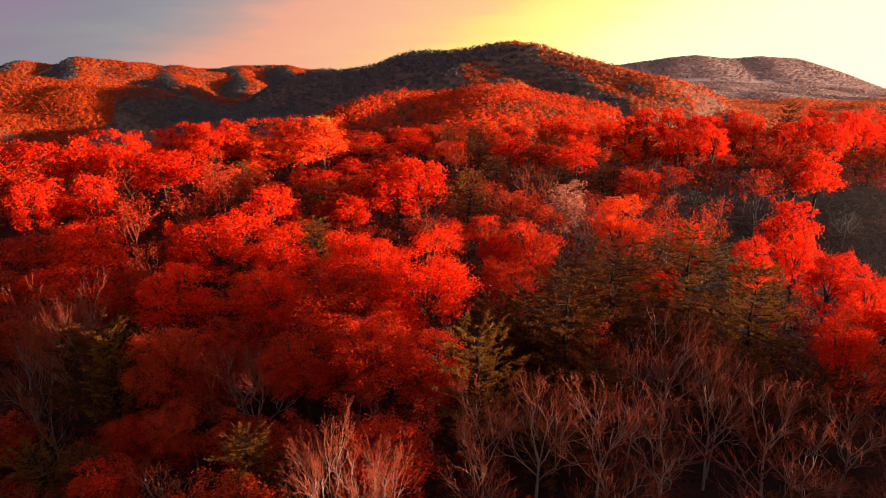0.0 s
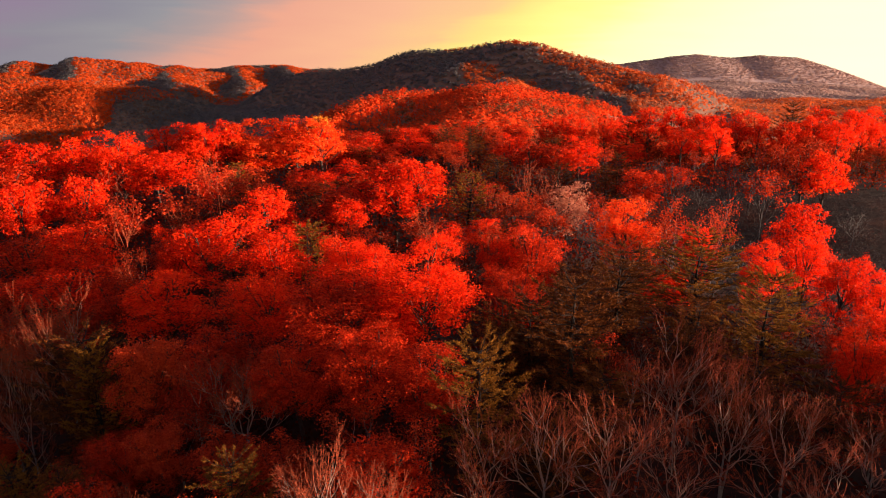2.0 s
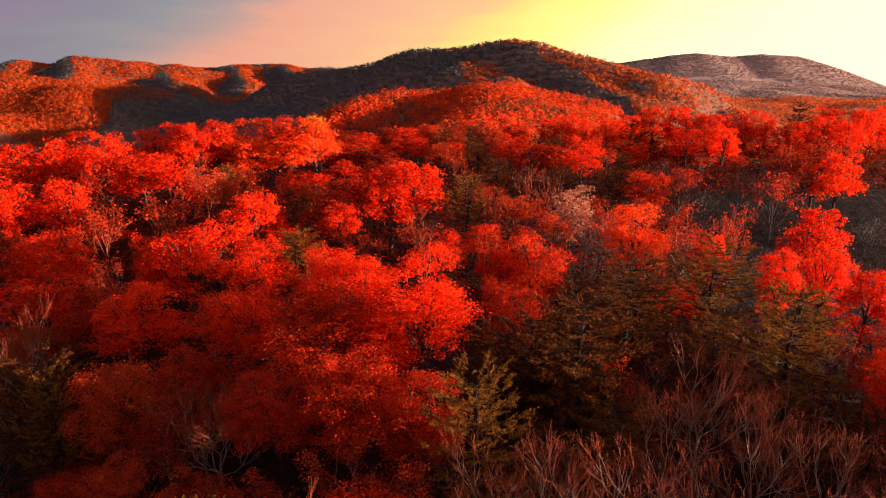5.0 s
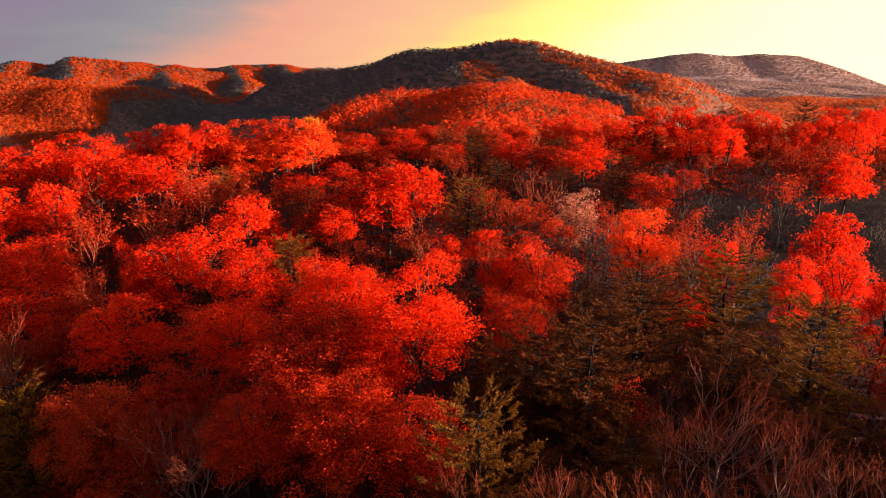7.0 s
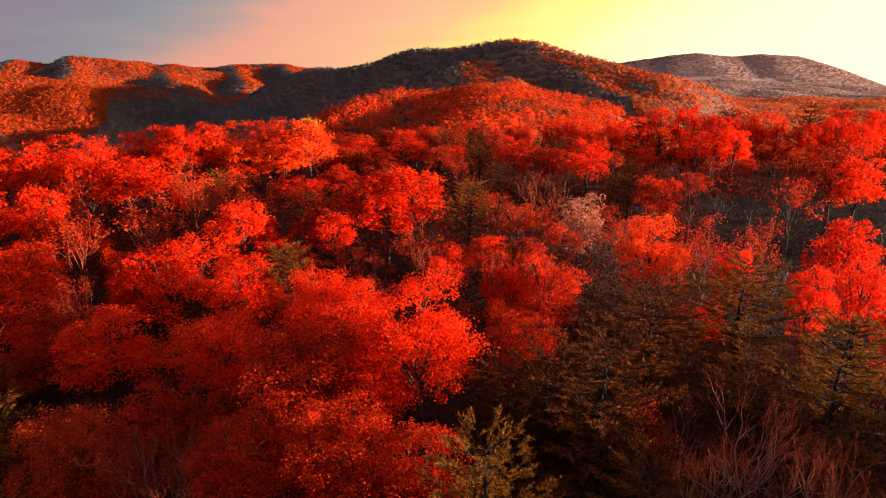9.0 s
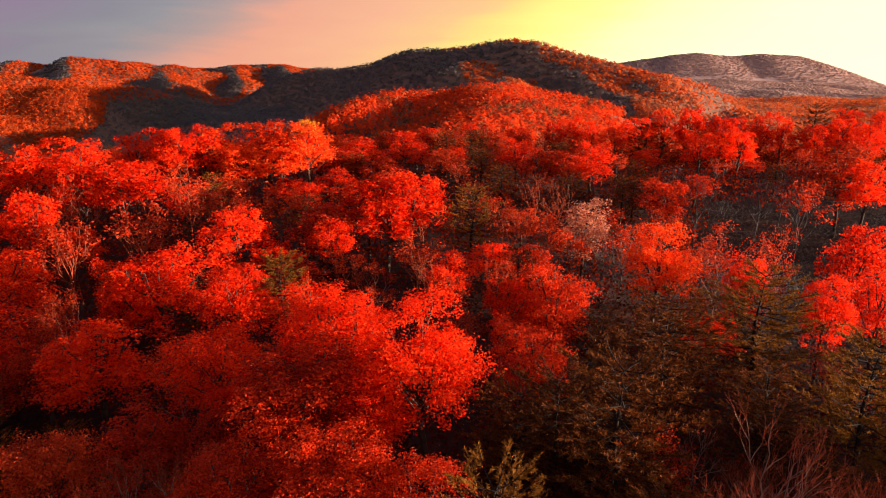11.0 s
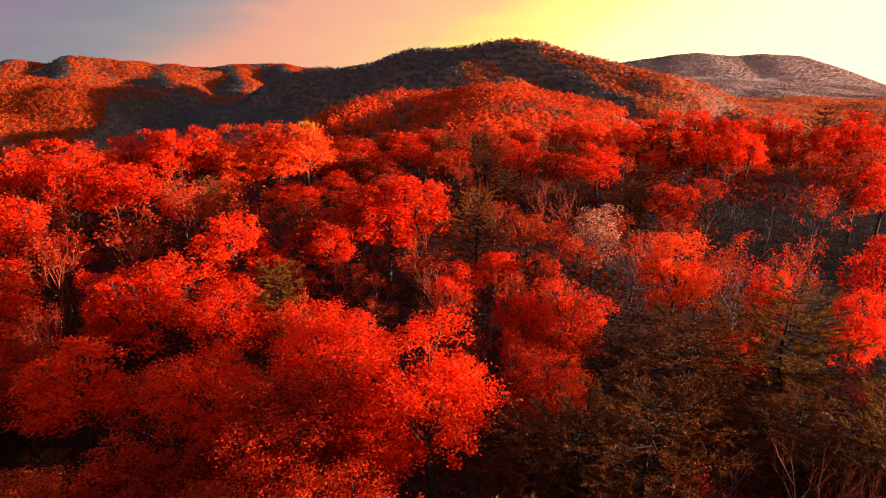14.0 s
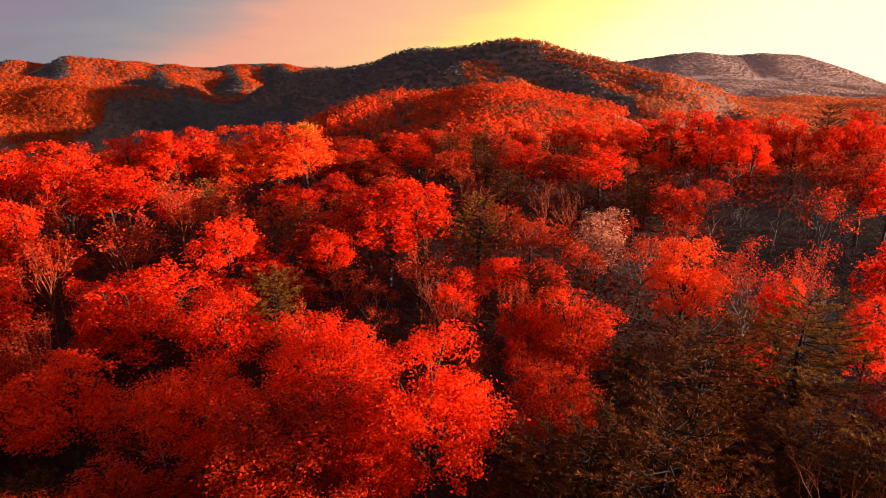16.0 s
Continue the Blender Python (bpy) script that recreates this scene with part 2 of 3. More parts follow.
FAR_MOUNTAIN = [(299, 2600, -22.0), (718, 2500, 43.0), (831, 2500, 56.4), (943, 2500, 72.1), (1021, 2500, 77.6), (1171, 2500, 64.8), (1283, 2500, 75.1), (1397, 2500, 67.5), (1505, 2480, -144.7), (1608, 2450, -444.4), (1707, 2420, -395.8), (2183, 2400, -81)]
FAR_FOOT = [(450, 2000, -22), (900, 2100, -14), (1250, 2150, -26), (1700, 2150, -62)]
SPUR_A = [(-1040, 1745, 53), (-942, 1590, 28), (-845, 1430, 2)]
SPUR_B = [(-814, 1800, 35), (-714, 1600, 11), (-634, 1430, -12)]
SPUR_C = [(-671, 2040, 33), (-592, 1820, 11), (-520, 1620, -9)]
SPUR_D = [(-523, 2045, 37), (-470, 1880, 20), (-418, 1720, 3)]
# added out of view to the right, only to throw shade on the foreground
SHADE_HILL = [(150, -420, 18.0), (140, -90, 17.2), (140, 26, 16.8), (146, 48, 4)]


def smooth_max(a, b, k):
    h = np.clip(0.5 + 0.5 * (a - b) / k, 0, 1)
    return b + (a - b) * h + k * h * (1 - h)


def land(x, y):
    x, y = np.asarray(x, float), np.asarray(y, float)
    # the hill under the walk: a broad back, lower on both flanks, with a brow before it drops into the valley
    back = 1.2 - 6.5 * (1 - np.exp(-(x / 48.0) ** 2)) + 4.5 * np.exp(-((y - 225) / 55.0) ** 2)
    back = back - 8.0 * np.exp(-((x + 46) / 17.0) ** 2 - ((y - 50) / 20.0) ** 2) + 5.5 * np.exp(-((x + 95) / 45.0) ** 2 - ((y - 178) / 30.0) ** 2)
    back = back - 0.0011 * np.clip(y - 245, 0, 400) ** 2 - 0.0016 * np.clip(-x - 110, 0, 400) ** 2 - 0.0006 * np.clip(x - 200, 0, 400) ** 2
    back = back - 0.0006 * np.clip(-y - 40, 0, 500) ** 2
    back = back - 4.0 * np.exp(-((x - 75) / 32.0) ** 2 - ((y - 140) / 32.0) ** 2)
    h = np.maximum(back, -48.0 - 42.0 * np.exp(-((x + 470) / 170.0) ** 2 - ((y - 790) / 210.0) ** 2)
                   - 38.0 * np.exp(-((x + 540) / 105.0) ** 2 - ((y - 915) / 140.0) ** 2) - 0.10 * np.clip(y - 2350, 0, 3000))
    for crest, slope, fade in ((CENTRAL, 0.57, 22), (RIB, 0.50, 12), (NECK, 0.32, 20), (SHOULDER, 0.45, 16), (WEST_HILL, 0.36, 40), (WEST_RANGE, 0.34, 45),
                               (NORTH_RANGE, 0.34, 45), (SPUR_A, 0.42, 20), (SPUR_B, 0.42, 20), (SPUR_C, 0.42, 20), (SPUR_D, 0.42, 20), (FAR_MOUNTAIN, 0.40, 60), (FAR_FOOT, 0.085, 120), (SHADE_HILL, 0.50, 10)):
        h = smooth_max(ridge_height(x, y, crest, slope, fade), h, 6.0)
    far = np.clip((np.hypot(x, y - 100) - 260) / 400, 0, 1)
    h = h + far * 4.5 * np.sin((x + 0.35 * y) / 26.0 + 1.5 * np.sin(y / 140.0)) * np.clip((h + 48) / 40, 0, 1) * np.clip((1950 - y) / 150, 0, 1)
    h = h + far * (1 - 0.7 * np.clip((y - 1900) / 300, 0, 1)) * (5.0 * np.sin(x / 47.0 + 1.3 * np.sin(y / 83.0)) * np.sin(y / 61.0 + 0.8 * np.sin(x / 91.0)))
    return h


def stretched(low, high, middle_low, middle_high, step, growth):
    out = list(np.arange(middle_low, middle_high, step))
    s, v = step, middle_low
    while v > low:
        s *= growth
        v -= s
        out.insert(0, v)
    s, v = step, out[-1]
    while v < high:
        s *= growth
        v += s
        out.append(v)
    return np.array(out)


def mesh_of(name, verts, faces, material, smooth=False):
    """A mesh from arrays: faces all of one length."""
    verts, faces = np.asarray(verts, np.float32), np.asarray(faces, np.int32)
    me = bpy.data.meshes.new(name)
    me.vertices.add(len(verts))
    me.vertices.foreach_set("co", verts.ravel())
    n = faces.shape[1]
    me.loops.add(faces.size)
    me.loops.foreach_set("vertex_index", faces.ravel())
    me.polygons.add(len(faces))
    me.polygons.foreach_set("loop_start", np.arange(0, faces.size, n, dtype=np.int32))
    if smooth:
        me.polygons.foreach_set("use_smooth", np.ones(len(faces), bool))
    me.update(calc_edges=True)
    me.materials.append(material)
    return me


gx = stretched(-4300, 4300, -420, 420, 8.0, 1.045)
gy = stretched(-2500, 4700, -160, 640, 8.0, 1.035)
mx, my = np.meshgrid(gx, gy)
gz = land(mx, my)
cols = len(gx)
ids = np.arange(len(gx) * len(gy)).reshape(len(gy), cols)
quads = np.stack([ids[:-1, :-1], ids[:-1, 1:], ids[1:, 1:], ids[1:, :-1]], -1).reshape(-1, 4)
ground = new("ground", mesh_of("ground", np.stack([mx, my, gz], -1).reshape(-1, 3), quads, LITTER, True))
tagged(ground, "rolling forest floor of brown and red leaf litter", "ground", kind="structure")


# ---- leaves and limbs ----
def tube(points, radii, sides=5):
    """Vertices and quads of a tapered limb along the points."""
    verts, faces = [], []
    for i, p in enumerate(points):
        ahead = (points[min(i + 1, len(points) - 1)] - points[max(i - 1, 0)]).normalized()
        u = ahead.orthogonal().normalized()
        v = ahead.cross(u)
        for k in range(sides):
            a = math.tau * k / sides
            verts.append(p + (u * math.cos(a) + v * math.sin(a)) * radii[i])
    for i in range(len(points) - 1):
        for k in range(sides):
            a, b = i * sides + k, i * sides + (k + 1) % sides
            faces.append((a, b, b + sides, a + sides))
    return verts, faces


def joined(pieces):
    verts, faces = [], []
    for v, f in pieces:
        base = len(verts)
        verts.extend(v)
        faces.extend(tuple(i + base for i in q) for q in f)
    return verts, faces


def leaf_cards(points, normals, size, rng, aspect=0.55):
    """One small four-cornered leaf spray at each point, folded a little, facing roughly along the normal."""
    n = len(points)
    normals = normals / np.maximum(np.linalg.norm(normals, axis=1, keepdims=True), 1e-6)
    spin = rng.normal(size=(n, 3))
    u = np.cross(normals, spin)
    u /= np.maximum(np.linalg.norm(u, axis=1, keepdims=True), 1e-6)
    v = np.cross(normals, u)
    s = (size * rng.uniform(0.6, 1.4, n))[:, None]
    a, b = u * s * 0.5, v * s * 0.5 * aspect
    lift = normals * s * rng.uniform(-0.15, 0.15, n)[:, None]
    verts = np.stack([points - a, points - b + lift, points + a * 1.0, points + b + lift], 1).reshape(-1, 3)
    faces = np.arange(4 * n).reshape(-1, 4)
    return verts, faces


def part(name, verts, faces, material, parent, label="", smooth=False):
    ob = new(name, mesh_of(name, [tuple(v) for v in verts] if isinstance(verts, list) else verts, faces, material, smooth))
    ob.parent = parent
    return tagged(ob, label)


STORE = (0.0, -900.0)        # the models stand behind the hill until they are set out


def oak_model(seed, leaves, size, lobes=15, spread=1.0, limb_parts=True):
    """A broad-leaved tree 18 m tall with a crown about 9 m across: trunk, limbs that end in leafy lobes, crown."""
    rng = np.random.default_rng(seed)
    rnd = random.Random(seed)
    tree = new("oak_tree")
    top, fork = 18.0, rnd.uniform(6.0, 7.5)
    lean = Vector((rnd.uniform(-0.5, 0.5), rnd.uniform(-0.5, 0.5), 0))
    spine = [Vector((0, 0, -1.0)), Vector((0, 0, 0.5)), lean * 0.4 + Vector((0, 0, fork * 0.6)), lean + Vector((0, 0, fork)),
             lean * 1.6 + Vector((0, 0, 12.0)), lean * 1.8 + Vector((0, 0, 15.2))]
    v, f = tube(spine, [0.34, 0.27, 0.22, 0.19, 0.10, 0.03], 7)
    part("trunk", v, f, BARK, tree, smooth=True)
    centres, sizes = [], []
    squash = rnd.uniform(0.84, 1.0)
    for i in range(lobes):
        # billows wind down from several heads over a rounded dome
        k = (i + 0.5) / lobes
        a = i * 2.39996 + rnd.uniform(-0.4, 0.4)
        tilt = math.acos(1.0 - 1.55 * k)
        r = 2.9 * spread * math.sin(tilt) * rnd.uniform(0.62, 1.3) + (0.6 if i < 3 else 0.0)
        z = 11.5 + 4.8 * math.cos(tilt) + rnd.uniform(-1.4, 0.9)
        centres.append(Vector((r * math.cos(a), r * math.sin(a) * squash, z)) + lean)
        sizes.append(rnd.uniform(0.85, 1.85) * (1.0 + 0.12 * math.sin(tilt)))
    limbs = []
    for i, c in enumerate(centres):
        if i % 2 == 0 or i < 4:
            start = lean * 1.2 + Vector((0, 0, max(fork, c.z - 4.5 - rnd.uniform(0, 1.5))))
            start.x, start.y = start.x * min(1.0, start.z / 12), start.y * min(1.0, start.z / 12)
            bend = start.lerp(c, 0.5) + Vector((rnd.uniform(-0.4, 0.4), rnd.uniform(-0.4, 0.4), -0.3))
            pieces = [tube([start, bend, c, c + Vector((0, 0, sizes[i] * 0.7))], [0.10, 0.075, 0.045, 0.012], 4)]
            for _ in range(4):
                way = Vector((rnd.uniform(-1, 1), rnd.uniform(-1, 1), rnd.uniform(0.1, 1))).normalized() * sizes[i] * 0.95
                pieces.append(tube([bend.lerp(c, rnd.uniform(0.3, 1)), c + way * 0.4, c + way * 0.75], [0.03, 0.02, 0.006], 3))
            limbs.append(joined(pieces))
    if limb_parts:
        for v, f in limbs:
            part("limb", v, f, BARK, tree)
    else:
        part("limb", *joined(limbs), BARK, tree)
    pts, nor = [], []
    weights = np.array(sizes) ** 2
    for c, s, w in zip(centres, sizes, weights / weights.sum()):
        n = int(leaves * w)
        d = rng.normal(size=(n, 3))
        d /= np.linalg.norm(d, axis=1, keepdims=True)
        rad = s * (0.35 + 0.72 * rng.random(n) ** 0.5) * np.where(rng.random(n) < 0.12, rng.uniform(1.0, 1.45, n), 1.0)
        # twig sprays: leaves gather round some directions
        bump = 1.0 + 0.22 * np.sin(d[:, 0] * 7 + seed) * np.sin(d[:, 1] * 7 + 2 * seed) * np.sin(d[:, 2] * 7)
        # leaves gather in sprays on the lobe's outside
        k = 18
        hubs = rng.normal(size=(k, 3)) + np.array([0, 0, 0.55])
        hubs /= np.linalg.norm(hubs, axis=1, keepdims=True)
        hubs *= (s * rng.uniform(0.65, 1.05, k))[:, None]
        own = rng.integers(0, k, n)
        spray = hubs[own] + rng.normal(size=(n, 3)) * s * np.array([0.19, 0.19, 0.165])
        loose = rng.random(n) < 0.15
        p = np.where(loose[:, None], d * (rad * bump)[:, None], spray)
        d = np.where(loose[:, None], d, spray / np.maximum(np.linalg.norm(spray, axis=1, keepdims=True), 1e-6))
        p = p * np.array([1.0, 1.0, 1.08]) + np.array(c)
        pts.append(p)
        nor.append(d * 0.8 + np.array([0, 0, 0.35]) + 0.75 * rng.normal(size=(n, 3)))
    v, f = leaf_cards(np.concatenate(pts), np.concatenate(nor), size, rng)
    part("crown", v, f, SCARLET, tree)
    tree.location = (*STORE, land(*STORE))
    return tree


def branch_out(rnd, start, way, length, radius, level, last, out, tips, forks):
    """A limb that sweeps out and turns upwards, forking narrowly again and again; out takes the limbs and the twigs."""
    bend = Vector((rnd.uniform(-1, 1), rnd.uniform(-1, 1), rnd.uniform(-0.4, 0.4)))
    mid = start + way * length * 0.5 + bend * length * 0.10
    end = start + way * length + Vector((rnd.uniform(-1, 1), rnd.uniform(-1, 1), rnd.uniform(0.2, 1.2))) * length * 0.12
    fine = level >= last - 1
    tube_points = [start, end] if level == last else [start, mid, end]
    out[1 if fine else 0].append(tube(tube_points, [radius, radius * 0.55] if level == last else [radius, radius * 0.86, radius * 0.7], 3 if level > 1 else 5))
    if level == last:
        tips.append(mid)
        tips.append(end)
        return
    ahead = (end - mid).normalized()
    for k in range(forks[level]):
        u = 1.0 if k < 2 else rnd.uniform(0.3, 0.95)
        at = start.lerp(mid, u * 2) if u < 0.5 else mid.lerp(end, u * 2 - 1)
        side = Matrix.Rotation(rnd.uniform(0, math.tau), 3, ahead) @ ahead.orthogonal().normalized()
        new_way = (ahead + side * (rnd.uniform(0.3, 0.62) if k < 2 else rnd.uniform(0.5, 0.95)) + Vector((0, 0, 0.10))).normalized()
        branch_out(rnd, at, new_way, length * rnd.uniform(0.58, 0.86), max(radius * 0.66, 0.016), level + 1, last, out, tips, forks)


def bare_model(seed, leaves=0, size=0.3, material=None, forks=(0, 3, 4, 3, 3), thick=0.085):
    """A leafless or nearly leafless tree 18 m tall: a few stems part low down and fan out into a rounded dome of fine twigs."""
    rng, rnd = np.random.default_rng(seed), random.Random(seed)
    tree = new("bare_tree")
    bow = Vector((rnd.uniform(-0.4, 0.4), rnd.uniform(-0.4, 0.4), 0))
    trunk = tube([Vector((0, 0, -1)), Vector((0, 0, 1)), bow * 0.7 + Vector((0, 0, 4)), bow + Vector((0, 0, 7.6))], [0.25, 0.2, 0.16, 0.10], 7)
    tips, limbs, count = [], [], 6
    for k in range(count):
        a = k * 2.39996 + rnd.uniform(-0.4, 0.4)
        out_way = (0.25, 0.60, 0.95, 1.20, 0.80, 1.40)[k] * rnd.uniform(0.85, 1.15)
        way = Vector((math.cos(a) * out_way, math.sin(a) * out_way, 1.0)).normalized()
        pieces, twigs = [], []
        branch_out(rnd, bow * (1 - 0.06 * k) + Vector((0, 0, 7.4 - 0.62 * k)), way, rnd.uniform(2.9, 3.8), thick, 1, len(forks), (pieces, twigs), tips, forks)
        limbs.append((joined(pieces), joined(twigs)))
    every = np.array([tuple(v) for limb in limbs for v in limb[1][0]])
    fit = np.array([4.2 / np.percentile(np.hypot(every[:, 0], every[:, 1]), 96), 0, 18.0 / every[:, 2].max()])
    fit[1] = fit[0]
    part("trunk", np.array([tuple(v) for v in trunk[0]]) * fit, trunk[1], PALE_BARK, tree, smooth=True)
    for limb, twig in limbs:
        part("limb", np.array([tuple(v) for v in limb[0]]) * fit, limb[1], BRANCH, tree)
        tagged(part("twig_spray", np.array([tuple(v) for v in twig[0]]) * fit, twig[1], TWIG, tree, "fine reddish twigs"), kind="stuff")
    if leaves:
        p = np.array([tuple(tips[i]) for i in rng.integers(0, len(tips), leaves)]) * fit + rng.normal(size=(leaves, 3)) * 0.34
        v, f = leaf_cards(p, rng.normal(size=(leaves, 3)) + np.array([0, 0, 0.5]), size, rng)
        part("crown", v, f, material, tree)
    tree.location = (*STORE, land(*STORE))
    return tree


def pine_model(seed, plumes_per_metre=3.5, bundle=0.028, needles=36):
    """A pine 18 m tall: uneven whorls of branches that bear upturned plumes of needles, with dark gaps between the layers."""
    rng, rnd = np.random.default_rng(seed), random.Random(seed)
    tree = new("pine_tree")
    v, f = tube([Vector((0, 0, -1)), Vector((0.15, 0, 6)), Vector((-0.15, 0.1, 11)), Vector((0, 0, 16.0))], [0.24, 0.18, 0.10, 0.02], 7)
    part("trunk", v, f, PINE_BARK, tree, smooth=True)
    pieces, pts, ways = [], [], []
    z = 4.6
    while z < 17.1:
        k = (z - 4.6) / 12.5
        reach = (4.4 * (1 - k) ** 0.42 * (0.65 + 0.35 * min(1.0, k * 4)) + 0.4) * rnd.uniform(0.8, 1.1)
        count = rnd.choice((4, 4, 5, 6))
        turn = rnd.uniform(0, math.tau)
        for b in range(count):
            a = turn + math.tau * b / count + rnd.uniform(-0.4, 0.4)
            length = reach * rnd.uniform(0.55, 1.12)
            rise = -0.02 + 0.55 * k + rnd.uniform(-0.1, 0.14)
            way = Vector((math.cos(a), math.sin(a), 0))
            across = Vector((-way.y, way.x, 0))
            p0 = Vector((0, 0, z + rnd.uniform(-0.25, 0.25)))
            p1 = p0 + way * length * 0.55 + Vector((0, 0, length * rise * 0.35))
            p2 = p0 + way * length + Vector((0, 0, length * (rise + 0.1)))
            pieces.append(tube([p0, p1, p2], [0.055, 0.04, 0.014], 3))
            for i in range(int(length * plumes_per_metre) + 2):
                u = 1.0 - 0.82 * rnd.random() ** 1.15 if i else 1.0
                c = p0.lerp(p1, u / 0.55) if u < 0.55 else p1.lerp(p2, (u - 0.55) / 0.45)
                sign = rnd.uniform(-1, 1) * (1.25 - u) * 2.2 if i else 0.0
                out = (way * rnd.uniform(0.5, 1.0) + across * sign + Vector((0, 0, rnd.uniform(0.10, 0.55)))).normalized()
                long = rnd.uniform(0.55, 1.15) * (0.75 + 0.25 * length / 4)
                tip = c + out * long + Vector((0, 0, 0.16 * long))
                pieces.append(tube([c, tip], [0.02, 0.008], 3))
                for step in range(6):
                    w = (step + rnd.random()) / 6
                    pts.append(c.lerp(tip, 0.15 + 0.85 * w))
                    ways.append(out)
        z += rnd.uniform(0.7, 1.25) * (1.0 - 0.3 * k)
    part("limb", *joined(pieces), PINE_BARK, tree)
    # needle bundles stand out all round each plume, most of them upwards
    pts, ways = np.array([tuple(p) for p in pts]), np.array([tuple(w) for w in ways])
    n = max(1, needles // 6)
    base = np.repeat(pts, n, 0)
    d = 0.75 * np.repeat(ways, n, 0) + 0.62 * rng.normal(size=(len(base), 3)) + np.array([0, 0, 0.38])
    d /= np.linalg.norm(d, axis=1, keepdims=True)
    long = rng.uniform(0.16, 0.34, len(base))[:, None]
    side = np.cross(d, rng.normal(size=d.shape))
    side /= np.linalg.norm(side, axis=1, keepdims=True)
    verts = np.stack([base - side * bundle, base + d * long, base + side * bundle], 1).reshape(-1, 3)
    part("crown", verts, np.arange(len(verts)).reshape(-1, 3), NEEDLES, tree)
    tree.location = (*STORE, land(*STORE))
    return tree


CLOSE_OAKS = [oak_model(15 + i, 22000, 0.18, lobes=(20, 24, 22)[i]) for i in range(3)]
FINE_OAKS = [oak_model(11 + i, 10500, 0.25, lobes=(19, 22, 20, 24)[i]) for i in range(4)]
MID_OAKS = [oak_model(21 + i, 5200, 0.36, lobes=(18, 21, 23)[i]) for i in range(3)]
PLAIN_OAKS = [oak_model(31 + i, 4400, 0.40, lobes=(18, 21)[i % 2], limb_parts=False) for i in range(4)]
BARE = [bare_model(51 + i) for i in range(4)]
FAR_BARE = [bare_model(55 + i, forks=(0, 3, 3, 3), thick=0.10) for i in range(3)]
FAR_THIN = [bare_model(65 + i, 1000, 0.42, EMBER, (0, 3, 3, 2), 0.10) for i in range(2)]
THIN = [bare_model(61 + i, 2600, 0.21, EMBER, (0, 3, 3, 3)) for i in range(3)]
PINES = [pine_model(71 + i) for i in range(3)]
FAR_PINES = [pine_model(75 + i, 1.9, 0.06, 18) for i in range(2)]
spin_source = random.Random(5)


def set_out(models, x, y, top, r, name, label, category, group, leaf=None, wide=4.15, bark=None):
    """Stand a copy of one of the models on the ground at (x, y), so tall that it ends at the height top and r wide."""
    model = spin_source.choice(models)
    z = float(land(x, y))
    h = max(top - z, 5.0) / 18.0
    m = Matrix.LocRotScale((x, y, z), Euler((0, 0, spin_source.uniform(0, math.tau))), (r / wide, r / wide, h))
    tree = copy_thing(model, m)
    tree.name = name
    tagged(tree, label, category, group)
    for child in tree.children:
        if child.name.startswith("crown") and leaf is not None:
            child.material_slots[0].link = "OBJECT"
            child.material_slots[0].material = leaf
        elif bark is not None and not child.name.startswith("crown"):
            child.material_slots[0].link = "OBJECT"
            child.material_slots[0].material = bark
    PLANTED.append((x, y, r))
    return tree


PLANTED = []
FILLING = False


def oaks(y):
    if y > 115:
        return PLAIN_OAKS
    if FILLING:
        return FINE_OAKS if y < 72 else MID_OAKS
    return CLOSE_OAKS if y < 73 else FINE_OAKS if y < 104 else MID_OAKS


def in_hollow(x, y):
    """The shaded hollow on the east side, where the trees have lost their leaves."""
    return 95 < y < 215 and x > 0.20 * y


def scarlet_oak(x, y, top, r):
    set_out(oaks(y), x, y, top, r, "oak_tree", "tall oak with a dense scarlet autumn crown", "tree", "scarlet oaks", SCARLET)


def flame_oak(x, y, top, r):
    set_out(oaks(y), x, y, top, r, "oak_tree", "large oak with a bright orange-red crown", "tree", "flame oaks", FLAME)


def maroon_oak(x, y, top, r):
    set_out(oaks(y), x, y, top, r, "oak_tree", "oak with dark maroon leaves in the shaded wood", "tree", "maroon oaks", MAROON)


def russet_oak(x, y, top, r):
    set_out(oaks(y), x, y, top, r, "oak_tree", "oak with thinning russet orange leaves", "tree", "russet oaks", RUSSET)


def thin_oak(x, y, top, r):
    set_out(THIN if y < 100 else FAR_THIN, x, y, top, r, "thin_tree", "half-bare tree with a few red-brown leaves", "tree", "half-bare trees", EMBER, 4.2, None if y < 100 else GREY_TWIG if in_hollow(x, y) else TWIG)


def bare_tree(x, y, top, r):
    r = r * (1.3 if y < 60 else 1.0)          # wide fans over the open slope
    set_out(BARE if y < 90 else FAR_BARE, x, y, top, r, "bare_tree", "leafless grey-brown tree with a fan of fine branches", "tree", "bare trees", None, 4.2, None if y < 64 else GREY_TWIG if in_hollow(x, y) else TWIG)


def pine(x, y, top, r):
    set_out(PINES if y < 100 else FAR_PINES, x, y, top, r, "pine_tree", "olive-green pine with layered ragged branches", "tree", "pines", None, 3.8)


def golden_tree(x, y, top, r):
    set_out(oaks(y), x, y, top, r, "golden_tree", "slim tree with golden orange leaves on the brow", "tree", "golden trees", GOLD)


def olive_pine(x, y, top, r):
    set_out(PINES if y < 100 else FAR_PINES, x, y, top, r, "pine_tree", "bushy pine with yellow-green and gold needles", "tree", "yellow-green pines", OLIVE, 3.8)


def pale_tree(x, y, top, r):
    set_out(oaks(y), x, y, top, r, "pale_tree", "tree with pale pink-beige withered leaves", "tree", "", PALE)


